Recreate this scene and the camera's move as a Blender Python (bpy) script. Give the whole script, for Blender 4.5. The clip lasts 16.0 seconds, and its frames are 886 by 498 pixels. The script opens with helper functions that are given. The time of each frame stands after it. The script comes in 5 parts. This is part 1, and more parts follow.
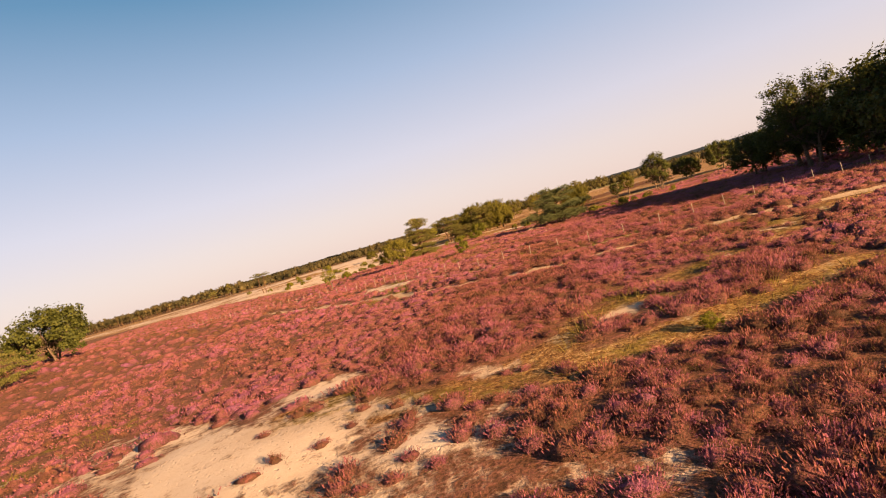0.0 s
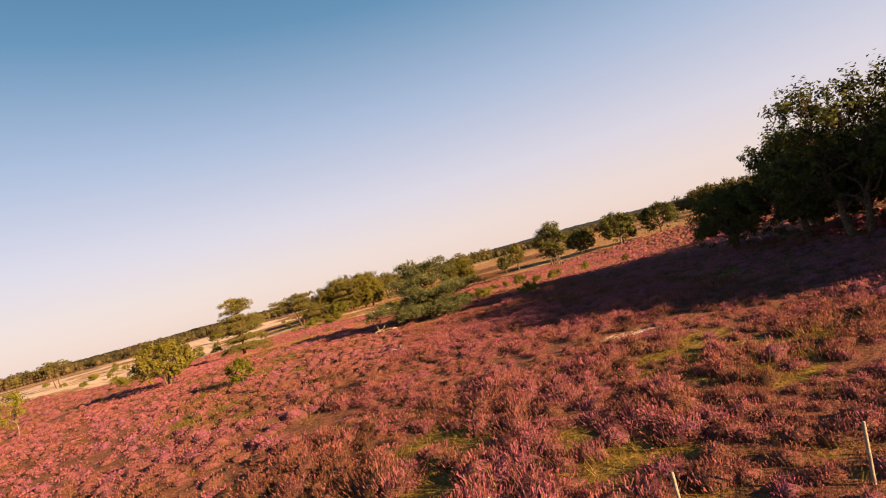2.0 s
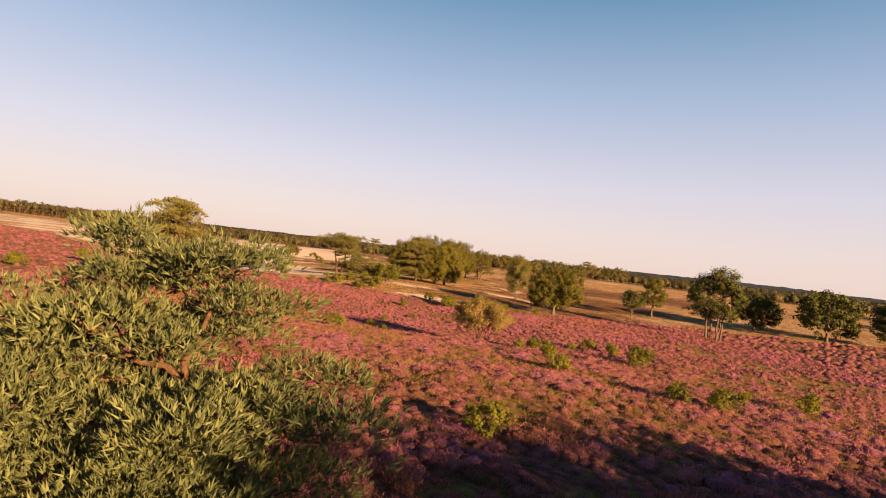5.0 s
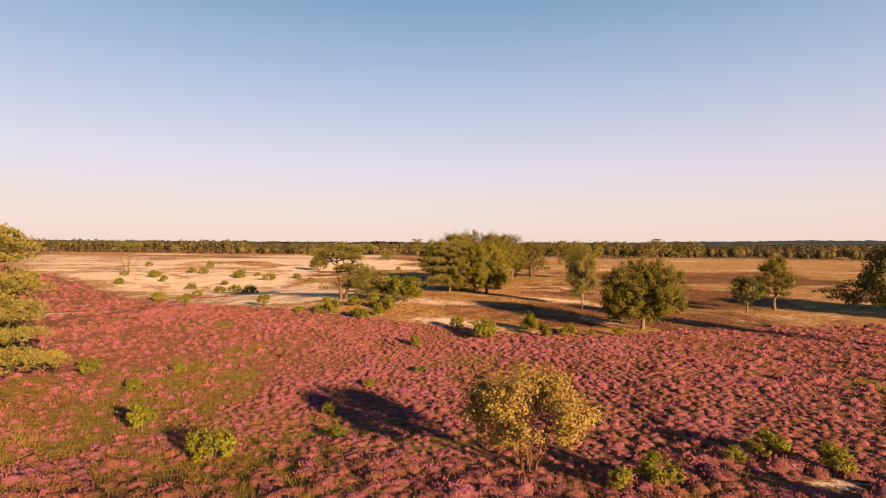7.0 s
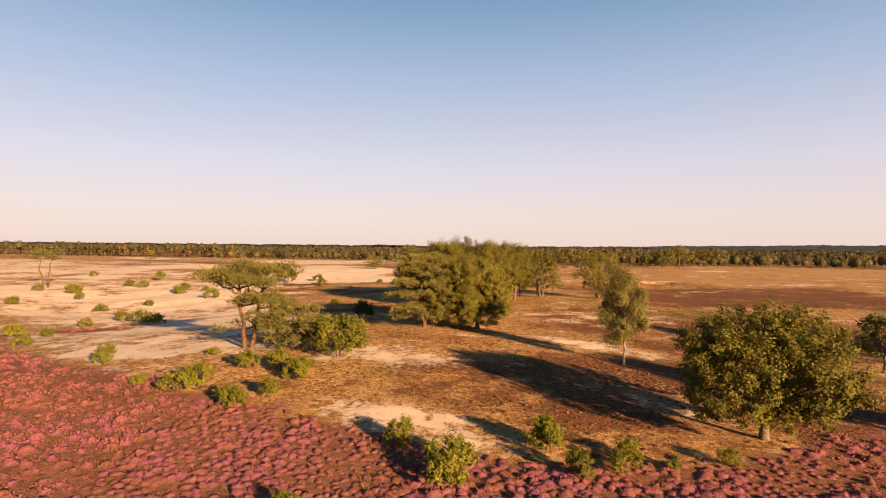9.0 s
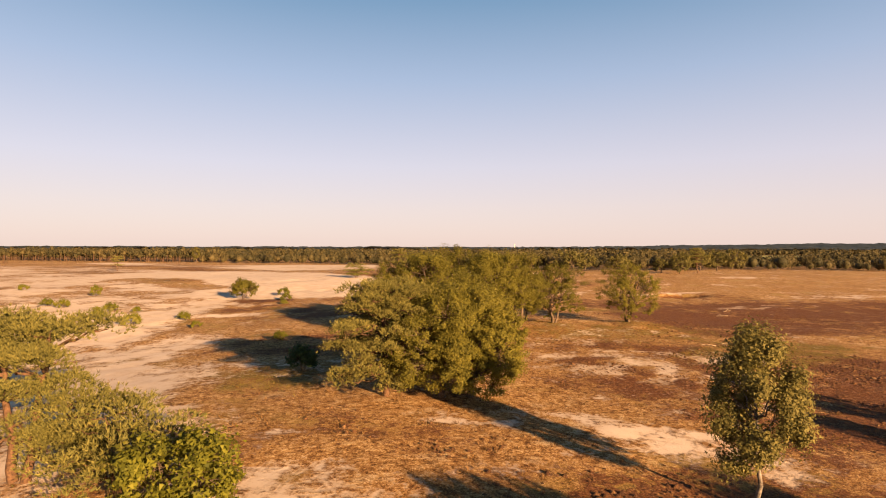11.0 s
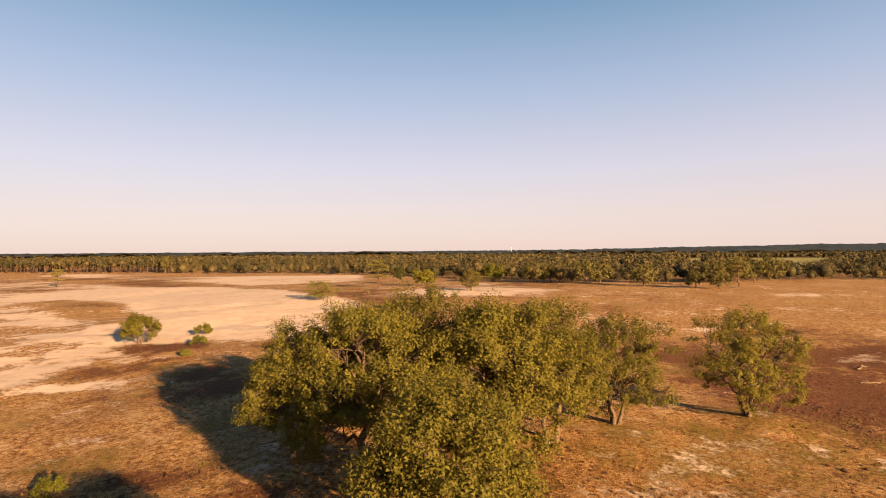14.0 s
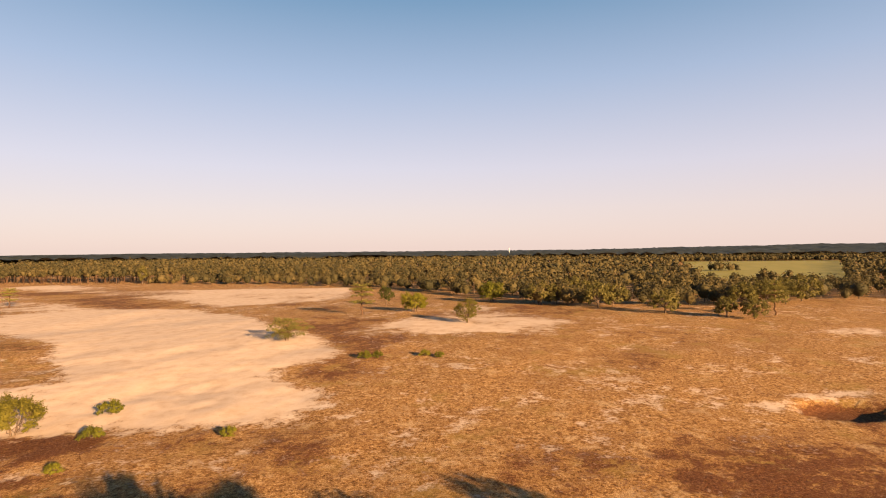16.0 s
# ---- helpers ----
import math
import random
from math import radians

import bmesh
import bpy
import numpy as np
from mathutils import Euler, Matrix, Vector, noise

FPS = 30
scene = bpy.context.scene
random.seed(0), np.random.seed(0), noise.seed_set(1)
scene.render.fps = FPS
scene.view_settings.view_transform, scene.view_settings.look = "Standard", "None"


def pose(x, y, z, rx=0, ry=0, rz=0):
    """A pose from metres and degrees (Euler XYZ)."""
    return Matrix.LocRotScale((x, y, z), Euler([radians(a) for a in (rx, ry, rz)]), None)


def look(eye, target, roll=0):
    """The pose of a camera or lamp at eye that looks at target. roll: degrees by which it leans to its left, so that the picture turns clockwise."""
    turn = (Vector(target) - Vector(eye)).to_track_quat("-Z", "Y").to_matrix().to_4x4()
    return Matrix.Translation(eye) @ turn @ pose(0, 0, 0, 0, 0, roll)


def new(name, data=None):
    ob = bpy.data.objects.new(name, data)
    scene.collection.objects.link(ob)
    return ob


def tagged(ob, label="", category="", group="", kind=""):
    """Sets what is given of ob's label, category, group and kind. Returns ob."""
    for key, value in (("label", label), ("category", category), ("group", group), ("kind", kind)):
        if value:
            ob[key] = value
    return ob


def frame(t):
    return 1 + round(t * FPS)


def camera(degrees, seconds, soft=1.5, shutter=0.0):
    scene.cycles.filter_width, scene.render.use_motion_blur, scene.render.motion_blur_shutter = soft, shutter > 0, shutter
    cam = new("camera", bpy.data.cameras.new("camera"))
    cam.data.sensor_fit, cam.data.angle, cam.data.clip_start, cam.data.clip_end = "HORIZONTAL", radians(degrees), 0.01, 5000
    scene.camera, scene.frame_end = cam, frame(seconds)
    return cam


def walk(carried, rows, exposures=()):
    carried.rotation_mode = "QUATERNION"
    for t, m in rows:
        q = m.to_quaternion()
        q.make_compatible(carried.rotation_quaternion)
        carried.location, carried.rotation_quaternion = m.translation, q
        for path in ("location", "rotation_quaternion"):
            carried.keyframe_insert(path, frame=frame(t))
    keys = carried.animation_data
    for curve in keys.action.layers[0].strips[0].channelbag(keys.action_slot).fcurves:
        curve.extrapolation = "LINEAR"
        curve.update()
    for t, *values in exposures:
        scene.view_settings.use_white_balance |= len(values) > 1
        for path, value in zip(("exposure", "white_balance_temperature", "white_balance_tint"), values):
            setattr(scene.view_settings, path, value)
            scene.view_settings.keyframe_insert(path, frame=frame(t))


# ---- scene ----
cam = camera(78.0, 16.0, soft=1.05)
PATH = [
    (0, (-0.000, 0.000, 7.000), (1.918, 19.893, 6.242), -16.04),
    (0.5, (2.713, 10.780, 6.859), (6.167, 30.476, 6.479), -19.22),
    (1, (6.007, 20.621, 6.864), (10.977, 39.993, 6.877), -20.97),
    (1.5, (9.921, 29.495, 7.060), (16.164, 48.490, 7.506), -20.27),
    (2, (14.351, 37.343, 7.154), (20.799, 56.265, 7.765), -14.90),
    (2.5, (18.953, 45.162, 7.461), (25.028, 64.206, 8.111), -8.00),
    (3, (23.370, 52.852, 7.573), (28.843, 72.077, 8.242), -3.31),
    (3.5, (27.483, 60.551, 7.576), (32.389, 79.926, 8.302), 0.39),
    (4, (31.070, 67.613, 7.988), (34.974, 87.220, 8.553), 4.03),
    (4.2, (32.279, 70.393, 8.069), (35.688, 90.094, 8.548), 5.18),
    (6.3, (39.472, 99.173, 9.642), (39.001, 119.167, 9.482), 3.28),
    (6.5, (40.087, 102.477, 9.823), (39.630, 122.471, 9.633), 2.17),
    (7, (41.459, 111.203, 10.227), (41.061, 131.199, 10.048), 0.28),
    (7.5, (42.538, 119.670, 10.581), (42.145, 139.666, 10.414), -0.46),
    (8, (43.590, 128.010, 10.813), (43.089, 148.004, 10.709), 0.08),
    (8.5, (44.518, 136.450, 11.237), (43.960, 156.442, 11.174), 0.46),
    (9, (45.341, 144.365, 11.881), (44.771, 164.357, 11.810), 0.51),
    (9.2, (45.703, 147.243, 12.131), (45.101, 167.234, 12.047), 0.53),
    (11.3, (46.812, 177.093, 13.950), (46.416, 197.089, 13.899), 0.04),
    (11.5, (46.985, 180.022, 14.081), (46.592, 200.018, 14.031), 0.00),
    (12, (47.297, 187.411, 14.510), (46.932, 207.408, 14.437), -0.10),
    (12.5, (47.617, 194.729, 14.918), (47.283, 214.726, 14.835), -0.25),
    (13, (47.802, 201.470, 15.278), (47.510, 221.468, 15.230), -0.26),
    (13.5, (48.270, 208.873, 15.781), (47.989, 228.871, 15.792), -0.36),
    (14, (48.629, 216.265, 16.888), (48.362, 236.264, 16.948), -0.41),
    (14.5, (49.267, 223.567, 18.713), (49.000, 243.565, 18.756), -0.41),
    (15, (49.723, 230.240, 20.651), (49.476, 250.239, 20.684), -0.65),
    (15.5, (49.910, 237.237, 22.799), (49.696, 257.236, 22.839), -0.74),
    (16, (50.180, 243.761, 24.976), (50.005, 263.760, 24.989), -0.55),
]
walk(cam, [(t, look(eye, target, roll)) for t, eye, target, roll in PATH], exposures=((0, 2.2), (16, 2.2)))

# ---- sky, sun and exposure ----
SUN_AZ = radians(39)      # shadows run this far to the left of straight ahead
SUN_EL = radians(14)
SKY_LIGHT = 0.23
world = bpy.data.worlds.new("sky")
scene.world = world
world.use_nodes = True
nt = world.node_tree
sky = nt.nodes.new("ShaderNodeTexSky")
sky.sky_type = "NISHITA"
sky.sun_disc = False
sky.sun_elevation = SUN_EL
sky.sun_rotation = math.pi - SUN_AZ
sky.ozone_density = 2.0
clear_sky = nt.nodes["Background"]
clear_sky.inputs[1].default_value = 0.05
nt.links.new(sky.outputs[0], clear_sky.inputs[0])
# evening haze: rosy white low down, clear blue higher up
way_up = nt.nodes.new("ShaderNodeTexCoord")
split = nt.nodes.new("ShaderNodeSeparateXYZ")
nt.links.new(way_up.outputs["Generated"], split.inputs[0])
haze = nt.nodes.new("ShaderNodeValToRGB")
for k, (at, col) in enumerate(((0.0, (0.86, 0.655, 0.59)), (0.07, (0.81, 0.66, 0.64)), (0.145, (0.70, 0.64, 0.715)), (0.29, (0.405, 0.485, 0.65)), (0.45, (0.125, 0.275, 0.445)), (0.62, (0.04, 0.14, 0.28)), (1.0, (0.015, 0.06, 0.15)))):
    e = haze.color_ramp.elements[k] if k < 2 else haze.color_ramp.elements.new(at)
    e.position, e.color = at, (*col, 1)
nt.links.new(split.outputs[2], haze.inputs[0])
haze_light = nt.nodes.new("ShaderNodeBackground")
haze_light.inputs[1].default_value = SKY_LIGHT
nt.links.new(haze.outputs[0], haze_light.inputs[0])
both = nt.nodes.new("ShaderNodeMixShader")
both.inputs[0].default_value = 0.9
nt.links.new(clear_sky.outputs[0], both.inputs[1])
nt.links.new(haze_light.outputs[0], both.inputs[2])
nt.links.new(both.outputs[0], nt.nodes["World Output"].inputs[0])
sun = new("sun", bpy.data.lights.new("sun", "SUN"))
sun.data.energy = 5.0
sun.data.angle = radians(0.6)
sun.data.color = (1.0, 0.615, 0.31)
sun.matrix_world = look((0, 0, 0), (-math.sin(SUN_AZ) * math.cos(SUN_EL), math.cos(SUN_AZ) * math.cos(SUN_EL), -math.sin(SUN_EL)))

RNG = np.random.default_rng(7)


# ---- materials ----
def nodes_of(name, rough=0.9, spec=0.2):
    m = bpy.data.materials.new(name)
    m.use_nodes = True
    tree = m.node_tree
    b = tree.nodes["Principled BSDF"]
    b.inputs["Roughness"].default_value = rough
    b.inputs["Specular IOR Level"].default_value = spec
    return m, tree, b


def node(tree, kind, **values):
    n = tree.nodes.new(kind)
    for key, value in values.items():
        n.inputs[key].default_value = value
    return n


def noise_tex(tree, scale, detail=4.0, rough=0.6):
    co = tree.nodes.new("ShaderNodeNewGeometry")
    n = node(tree, "ShaderNodeTexNoise", Scale=scale, Detail=detail, Roughness=rough)
    tree.links.new(co.outputs["Position"], n.inputs["Vector"])
    return n.outputs["Fac"]


def ramp(tree, fac, *stops):
    r = tree.nodes.new("ShaderNodeValToRGB")
    els = r.color_ramp.elements
    while len(els) < len(stops):
        els.new(0.5)
    for e, (at, col) in zip(els, stops):
        e.position, e.color = at, (*col, 1)
    tree.links.new(fac, r.inputs[0])
    return r.outputs[0]


def grey(tree, fac, lo, hi):
    n = tree.nodes.new("ShaderNodeMapRange")
    n.interpolation_type = "SMOOTHSTEP"
    n.inputs["From Min"].default_value, n.inputs["From Max"].default_value = lo, hi
    tree.links.new(fac, n.inputs["Value"])
    return n.outputs[0]


def mix(tree, fac, a, b, how="MIX"):
    n = tree.nodes.new("ShaderNodeMix")
    n.data_type, n.blend_type = "RGBA", how
    for socket, value in ((n.inputs[0], fac), (n.inputs[6], a), (n.inputs[7], b)):
        if isinstance(value, (int, float)):
            socket.default_value = value
        elif isinstance(value, tuple):
            socket.default_value = (*value, 1)
        else:
            tree.links.new(value, socket)
    return n.outputs[2]


def calc(tree, op, a, b):
    n = tree.nodes.new("ShaderNodeMath")
    n.operation = op
    for socket, value in ((n.inputs[0], a), (n.inputs[1], b)):
        if isinstance(value, (int, float)):
            socket.default_value = value
        else:
            tree.links.new(value, socket)
    return n.outputs[0]


def bump(tree, bsdf, height, strength, distance):
    n = node(tree, "ShaderNodeBump", Strength=strength, Distance=distance)
    tree.links.new(height, n.inputs["Height"])
    tree.links.new(n.outputs[0], bsdf.inputs["Normal"])


def ground_material():
    m, t, b = nodes_of("heath_ground", 0.95, 0.1)
    zone = t.nodes.new("ShaderNodeVertexColor")
    zone.layer_name = "zone"
    sep = t.nodes.new("ShaderNodeSeparateColor")
    t.links.new(zone.outputs[0], sep.inputs[0])
    fine, mid, big = noise_tex(t, 2.6, 6, 0.7), noise_tex(t, 0.32, 6, 0.62), noise_tex(t, 0.05, 4, 0.5)
    grain = noise_tex(t, 9.0, 4, 0.7)
    coarse = noise_tex(t, 1.1, 6, 0.75)
    pits = t.nodes.new("ShaderNodeTexVoronoi")
    pits.inputs["Scale"].default_value = 3.4
    place = t.nodes.new("ShaderNodeNewGeometry")
    swirl = node(t, "ShaderNodeTexNoise", Scale=2.2, Detail=3.0)
    t.links.new(place.outputs["Position"], swirl.inputs["Vector"])
    bent = t.nodes.new("ShaderNodeVectorMath")
    bent.operation = "MULTIPLY_ADD"
    bent.inputs[1].default_value = (0.5, 0.5, 0.5)
    t.links.new(swirl.outputs["Color"], bent.inputs[0])
    t.links.new(place.outputs["Position"], bent.inputs[2])
    t.links.new(bent.outputs[0], pits.inputs["Vector"])
    prints = grey(t, calc(t, "ADD", pits.outputs["Distance"], calc(t, "MULTIPLY", coarse, 0.35)), 0.28, 0.46)
    edge = calc(t, "MULTIPLY", calc(t, "SUBTRACT", calc(t, "ADD", calc(t, "MULTIPLY", mid, 0.9), calc(t, "ADD", calc(t, "MULTIPLY", fine, 0.55), calc(t, "MULTIPLY", coarse, 0.7))), 1.075), 1.6)
    sandy = grey(t, calc(t, "ADD", sep.outputs[0], edge), 0.32, 0.68)
    heath = grey(t, calc(t, "ADD", sep.outputs[1], edge), 0.35, 0.65)
    lush = grey(t, calc(t, "ADD", sep.outputs[2], calc(t, "MULTIPLY", edge, 0.8)), 0.35, 0.70)
    sand = ramp(t, mid, (0.30, (0.420, 0.312, 0.215)), (0.52, (0.500, 0.388, 0.284)), (0.75, (0.545, 0.438, 0.336)))
    sand = mix(t, calc(t, "MULTIPLY", grey(t, fine, 0.55, 0.75), 0.5), sand, (0.264, 0.178, 0.092))
    # trodden sand is browner; shade in the print pits is painted darker still
    sand = mix(t, calc(t, "MULTIPLY", zone.outputs[1], 0.75), sand, mix(t, prints, (0.165, 0.099, 0.046), (0.304, 0.201, 0.109)))
    dry = ramp(t, calc(t, "ADD", calc(t, "MULTIPLY", coarse, 0.30), calc(t, "ADD", calc(t, "MULTIPLY", fine, 0.35), calc(t, "MULTIPLY", grain, 0.35))),
               (0.42, (0.055, 0.022, 0.008)), (0.475, (0.180, 0.086, 0.026)), (0.525, (0.330, 0.186, 0.064)), (0.575, (0.500, 0.345, 0.170)))
    pale = grey(t, calc(t, "ADD", calc(t, "MULTIPLY", noise_tex(t, 0.22, 6, 0.7), 0.7), calc(t, "MULTIPLY", coarse, 0.3)), 0.52, 0.62)
    dry = mix(t, calc(t, "MULTIPLY", pale, 0.65), dry, mix(t, grey(t, grain, 0.42, 0.58), (0.30, 0.19, 0.085), (0.50, 0.375, 0.220)))
    dry = mix(t, calc(t, "MULTIPLY", grey(t, big, 0.50, 0.66), calc(t, "MULTIPLY", grey(t, coarse, 0.40, 0.62), 0.32)), dry, (0.102, 0.040, 0.018))
    dry = mix(t, calc(t, "MULTIPLY", grey(t, noise_tex(t, 0.13, 5, 0.65), 0.52, 0.66), calc(t, "MULTIPLY", grey(t, coarse, 0.40, 0.62), 0.32)), dry, (0.112, 0.048, 0.023))
    dry = mix(t, calc(t, "MULTIPLY", grey(t, noise_tex(t, 0.09, 4, 0.6), 0.55, 0.70), 0.45), dry, (0.218, 0.155, 0.036))
    burnt = ramp(t, calc(t, "ADD", calc(t, "MULTIPLY", fine, 0.5), calc(t, "MULTIPLY", grain, 0.5)), (0.40, (0.038, 0.013, 0.006)), (0.50, (0.082, 0.029, 0.011)), (0.60, (0.160, 0.066, 0.026)))
    tufts = grey(t, calc(t, "ADD", pits.outputs["Distance"], calc(t, "MULTIPLY", calc(t, "SUBTRACT", grain, 0.5), 0.5)), 0.16, 0.32)
    burnt = mix(t, calc(t, "MULTIPLY", calc(t, "SUBTRACT", 1.0, tufts), 0.55), burnt, (0.26, 0.135, 0.050))
    dry = mix(t, calc(t, "MULTIPLY", calc(t, "SUBTRACT", 1.0, tufts), 0.25), dry, (0.100, 0.044, 0.016))
    dry = mix(t, calc(t, "MULTIPLY", grey(t, calc(t, "ADD", zone.outputs[1], calc(t, "MULTIPLY", calc(t, "ADD", edge, calc(t, "SUBTRACT", coarse, 0.5)), 1.3)), 0.40, 0.62), 0.93), dry, burnt)
    litter = ramp(t, calc(t, "ADD", calc(t, "MULTIPLY", fine, 0.5), calc(t, "MULTIPLY", grain, 0.5)), (0.34, (0.040, 0.021, 0.011)), (0.46, (0.109, 0.051, 0.026)), (0.56, (0.191, 0.078, 0.051)), (0.70, (0.264, 0.102, 0.083)))
    moss = ramp(t, calc(t, "ADD", calc(t, "MULTIPLY", fine, 0.6), calc(t, "MULTIPLY", grain, 0.4)), (0.38, (0.056, 0.034, 0.007)), (0.50, (0.135, 0.089, 0.017)), (0.62, (0.231, 0.158, 0.036)))
    col = mix(t, heath, dry, litter)
    col = mix(t, lush, col, moss)
    col = mix(t, sandy, col, sand)
    t.links.new(col, b.inputs["Base Color"])
    rough_ground = calc(t, "ADD", calc(t, "ADD", fine, calc(t, "MULTIPLY", coarse, 1.2)), calc(t, "MULTIPLY", grain, 0.30))
    sand_skin = calc(t, "ADD", calc(t, "MULTIPLY", prints, 0.22), calc(t, "ADD", calc(t, "MULTIPLY", mid, 0.4), calc(t, "MULTIPLY", grain, 0.12)))
    bump(t, b, mix(t, sandy, rough_ground, sand_skin), 0.8, 0.20)
    return m


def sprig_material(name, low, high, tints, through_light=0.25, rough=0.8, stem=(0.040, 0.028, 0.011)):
    """Leaves and sprays: the colour runs from a dark foot, painted shade and stem brown, to the tip, and differs from
    piece to piece.
    """
    m, t, b = nodes_of(name, rough, 0.15)
    tip = t.nodes.new("ShaderNodeVertexColor")
    tip.layer_name = "tip"
    sep = t.nodes.new("ShaderNodeSeparateColor")
    t.links.new(tip.outputs[0], sep.inputs[0])
    geo = t.nodes.new("ShaderNodeNewGeometry")
    drift = noise_tex(t, 0.11, 4, 0.6)
    fleck = noise_tex(t, 5.0, 4, 0.7)
    fuzz = noise_tex(t, 27.0, 3, 0.75)
    own = calc(t, "ADD", calc(t, "MULTIPLY", geo.outputs["Random Per Island"], 0.35), calc(t, "ADD", calc(t, "MULTIPLY", sep.outputs[1], 0.35), calc(t, "MULTIPLY", calc(t, "ADD", calc(t, "SUBTRACT", drift, 0.72), calc(t, "MULTIPLY", fleck, 0.75)), 0.9)))
    flower = ramp(t, own, *tints)
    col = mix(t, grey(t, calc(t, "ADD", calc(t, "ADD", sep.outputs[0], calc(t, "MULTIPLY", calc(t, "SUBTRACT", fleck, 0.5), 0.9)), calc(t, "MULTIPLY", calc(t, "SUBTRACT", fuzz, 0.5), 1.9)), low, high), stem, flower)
    t.links.new(col, b.inputs["Base Color"])
    bump(t, b, calc(t, "ADD", noise_tex(t, 11.0, 3, 0.7), calc(t, "MULTIPLY", fuzz, 0.6)), 1.0, 0.10)
    glow = node(t, "ShaderNodeBsdfTranslucent")
    t.links.new(col, glow.inputs[0])
    both = node(t, "ShaderNodeMixShader", Fac=through_light)
    t.links.new(b.outputs[0], both.inputs[1])
    t.links.new(glow.outputs[0], both.inputs[2])
    t.links.new(both.outputs[0], t.nodes["Material Output"].inputs[0])
    return m


def leaf_material(name, dark, middle, light, through_light=0.28, toned=False):
    """Leaves: each its own green. toned: every tree of a wood has its own tone as well."""
    m, t, b = nodes_of(name, 0.7, 0.15)
    geo = t.nodes.new("ShaderNodeNewGeometry")
    drift = noise_tex(t, 0.7, 3, 0.6)
    if toned:
        tone = t.nodes.new("ShaderNodeVertexColor")
        tone.layer_name = "tip"
        sep = t.nodes.new("ShaderNodeSeparateColor")
        t.links.new(tone.outputs[0], sep.inputs[0])
        each = calc(t, "SUBTRACT", calc(t, "MULTIPLY", sep.outputs[1], 0.48), 0.20)
    else:
        info = t.nodes.new("ShaderNodeObjectInfo")
        each = calc(t, "MULTIPLY", calc(t, "SUBTRACT", info.outputs["Random"], 0.5), 0.25)
    own = calc(t, "ADD", calc(t, "MULTIPLY", geo.outputs["Random Per Island"], 0.16 if toned else 0.38), calc(t, "ADD", calc(t, "MULTIPLY", drift, 0.58), each))
    col = ramp(t, own, (0.15, dark), (0.5, middle), (0.85, light))
    t.links.new(col, b.inputs["Base Color"])
    glow = node(t, "ShaderNodeBsdfTranslucent")
    t.links.new(mix(t, 0.5, col, light), glow.inputs[0])
    both = node(t, "ShaderNodeMixShader", Fac=through_light)
    t.links.new(b.outputs[0], both.inputs[1])
    t.links.new(glow.outputs[0], both.inputs[2])
    t.links.new(both.outputs[0], t.nodes["Material Output"].inputs[0])
    return m


def bark_material(name, dark, light, scale=6.0):
    m, t, b = nodes_of(name, 0.9, 0.15)
    n = noise_tex(t, scale, 5, 0.7)
    t.links.new(ramp(t, n, (0.35, dark), (0.65, light)), b.inputs["Base Color"])
    bump(t, b, n, 0.8, 0.05)
    return m


def plain_material(name, a, c, scale, rough=0.8):
    m, t, b = nodes_of(name, rough, 0.2)
    t.links.new(ramp(t, noise_tex(t, scale, 5, 0.65), (0.3, a), (0.7, c)), b.inputs["Base Color"])
    return m


GROUND = ground_material()
MEADOW = plain_material("meadow_grass", (0.158, 0.149, 0.026), (0.264, 0.228, 0.056), 0.05)
HEATHER = sprig_material("heather", 0.02, 0.74, ((0.05, (0.093, 0.051, 0.020)), (0.26, (0.215, 0.085, 0.050)), (0.48, (0.326, 0.108, 0.109)), (0.70, (0.321, 0.097, 0.166)), (0.95, (0.332, 0.125, 0.230))), 0.25, stem=(0.100, 0.052, 0.033))
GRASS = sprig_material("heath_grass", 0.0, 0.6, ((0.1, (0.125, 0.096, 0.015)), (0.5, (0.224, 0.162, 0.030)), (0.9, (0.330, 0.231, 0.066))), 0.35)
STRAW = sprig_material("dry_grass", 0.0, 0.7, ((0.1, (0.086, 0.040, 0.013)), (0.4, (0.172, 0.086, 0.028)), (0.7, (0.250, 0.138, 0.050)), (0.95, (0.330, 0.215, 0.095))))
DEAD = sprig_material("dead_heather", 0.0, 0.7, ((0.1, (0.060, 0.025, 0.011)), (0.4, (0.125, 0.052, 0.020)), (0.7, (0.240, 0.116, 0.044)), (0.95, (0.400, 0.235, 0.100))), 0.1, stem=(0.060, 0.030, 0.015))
OAK_LEAF = leaf_material("oak_leaves", (0.062, 0.057, 0.009), (0.122, 0.109, 0.016), (0.191, 0.160, 0.023), 0.38)
DARK_LEAF = leaf_material("dark_oak_leaves", (0.027, 0.032, 0.007), (0.055, 0.061, 0.011), (0.112, 0.105, 0.016), 0.2)
BIRCH_LEAF = leaf_material("birch_leaves", (0.054, 0.049, 0.012), (0.107, 0.093, 0.024), (0.178, 0.147, 0.041))
PINE_NEEDLE = leaf_material("pine_needles", (0.041, 0.041, 0.011), (0.111, 0.102, 0.025), (0.214, 0.176, 0.042), 0.15)
PALE_LEAF = leaf_material("willow_leaves", (0.107, 0.078, 0.020), (0.193, 0.139, 0.034), (0.294, 0.203, 0.057))
YOUNG_LEAF = leaf_material("young_leaves", (0.049, 0.054, 0.007), (0.121, 0.120, 0.012), (0.228, 0.199, 0.022), 0.36)
DARK_NEEDLE = leaf_material("dark_pine_needles", (0.046, 0.057, 0.023), (0.127, 0.135, 0.049), (0.248, 0.232, 0.081), 0.15)
JUNIPER_LEAF = leaf_material("juniper_needles", (0.018, 0.034, 0.011), (0.031, 0.054, 0.016), (0.060, 0.083, 0.025), 0.1)
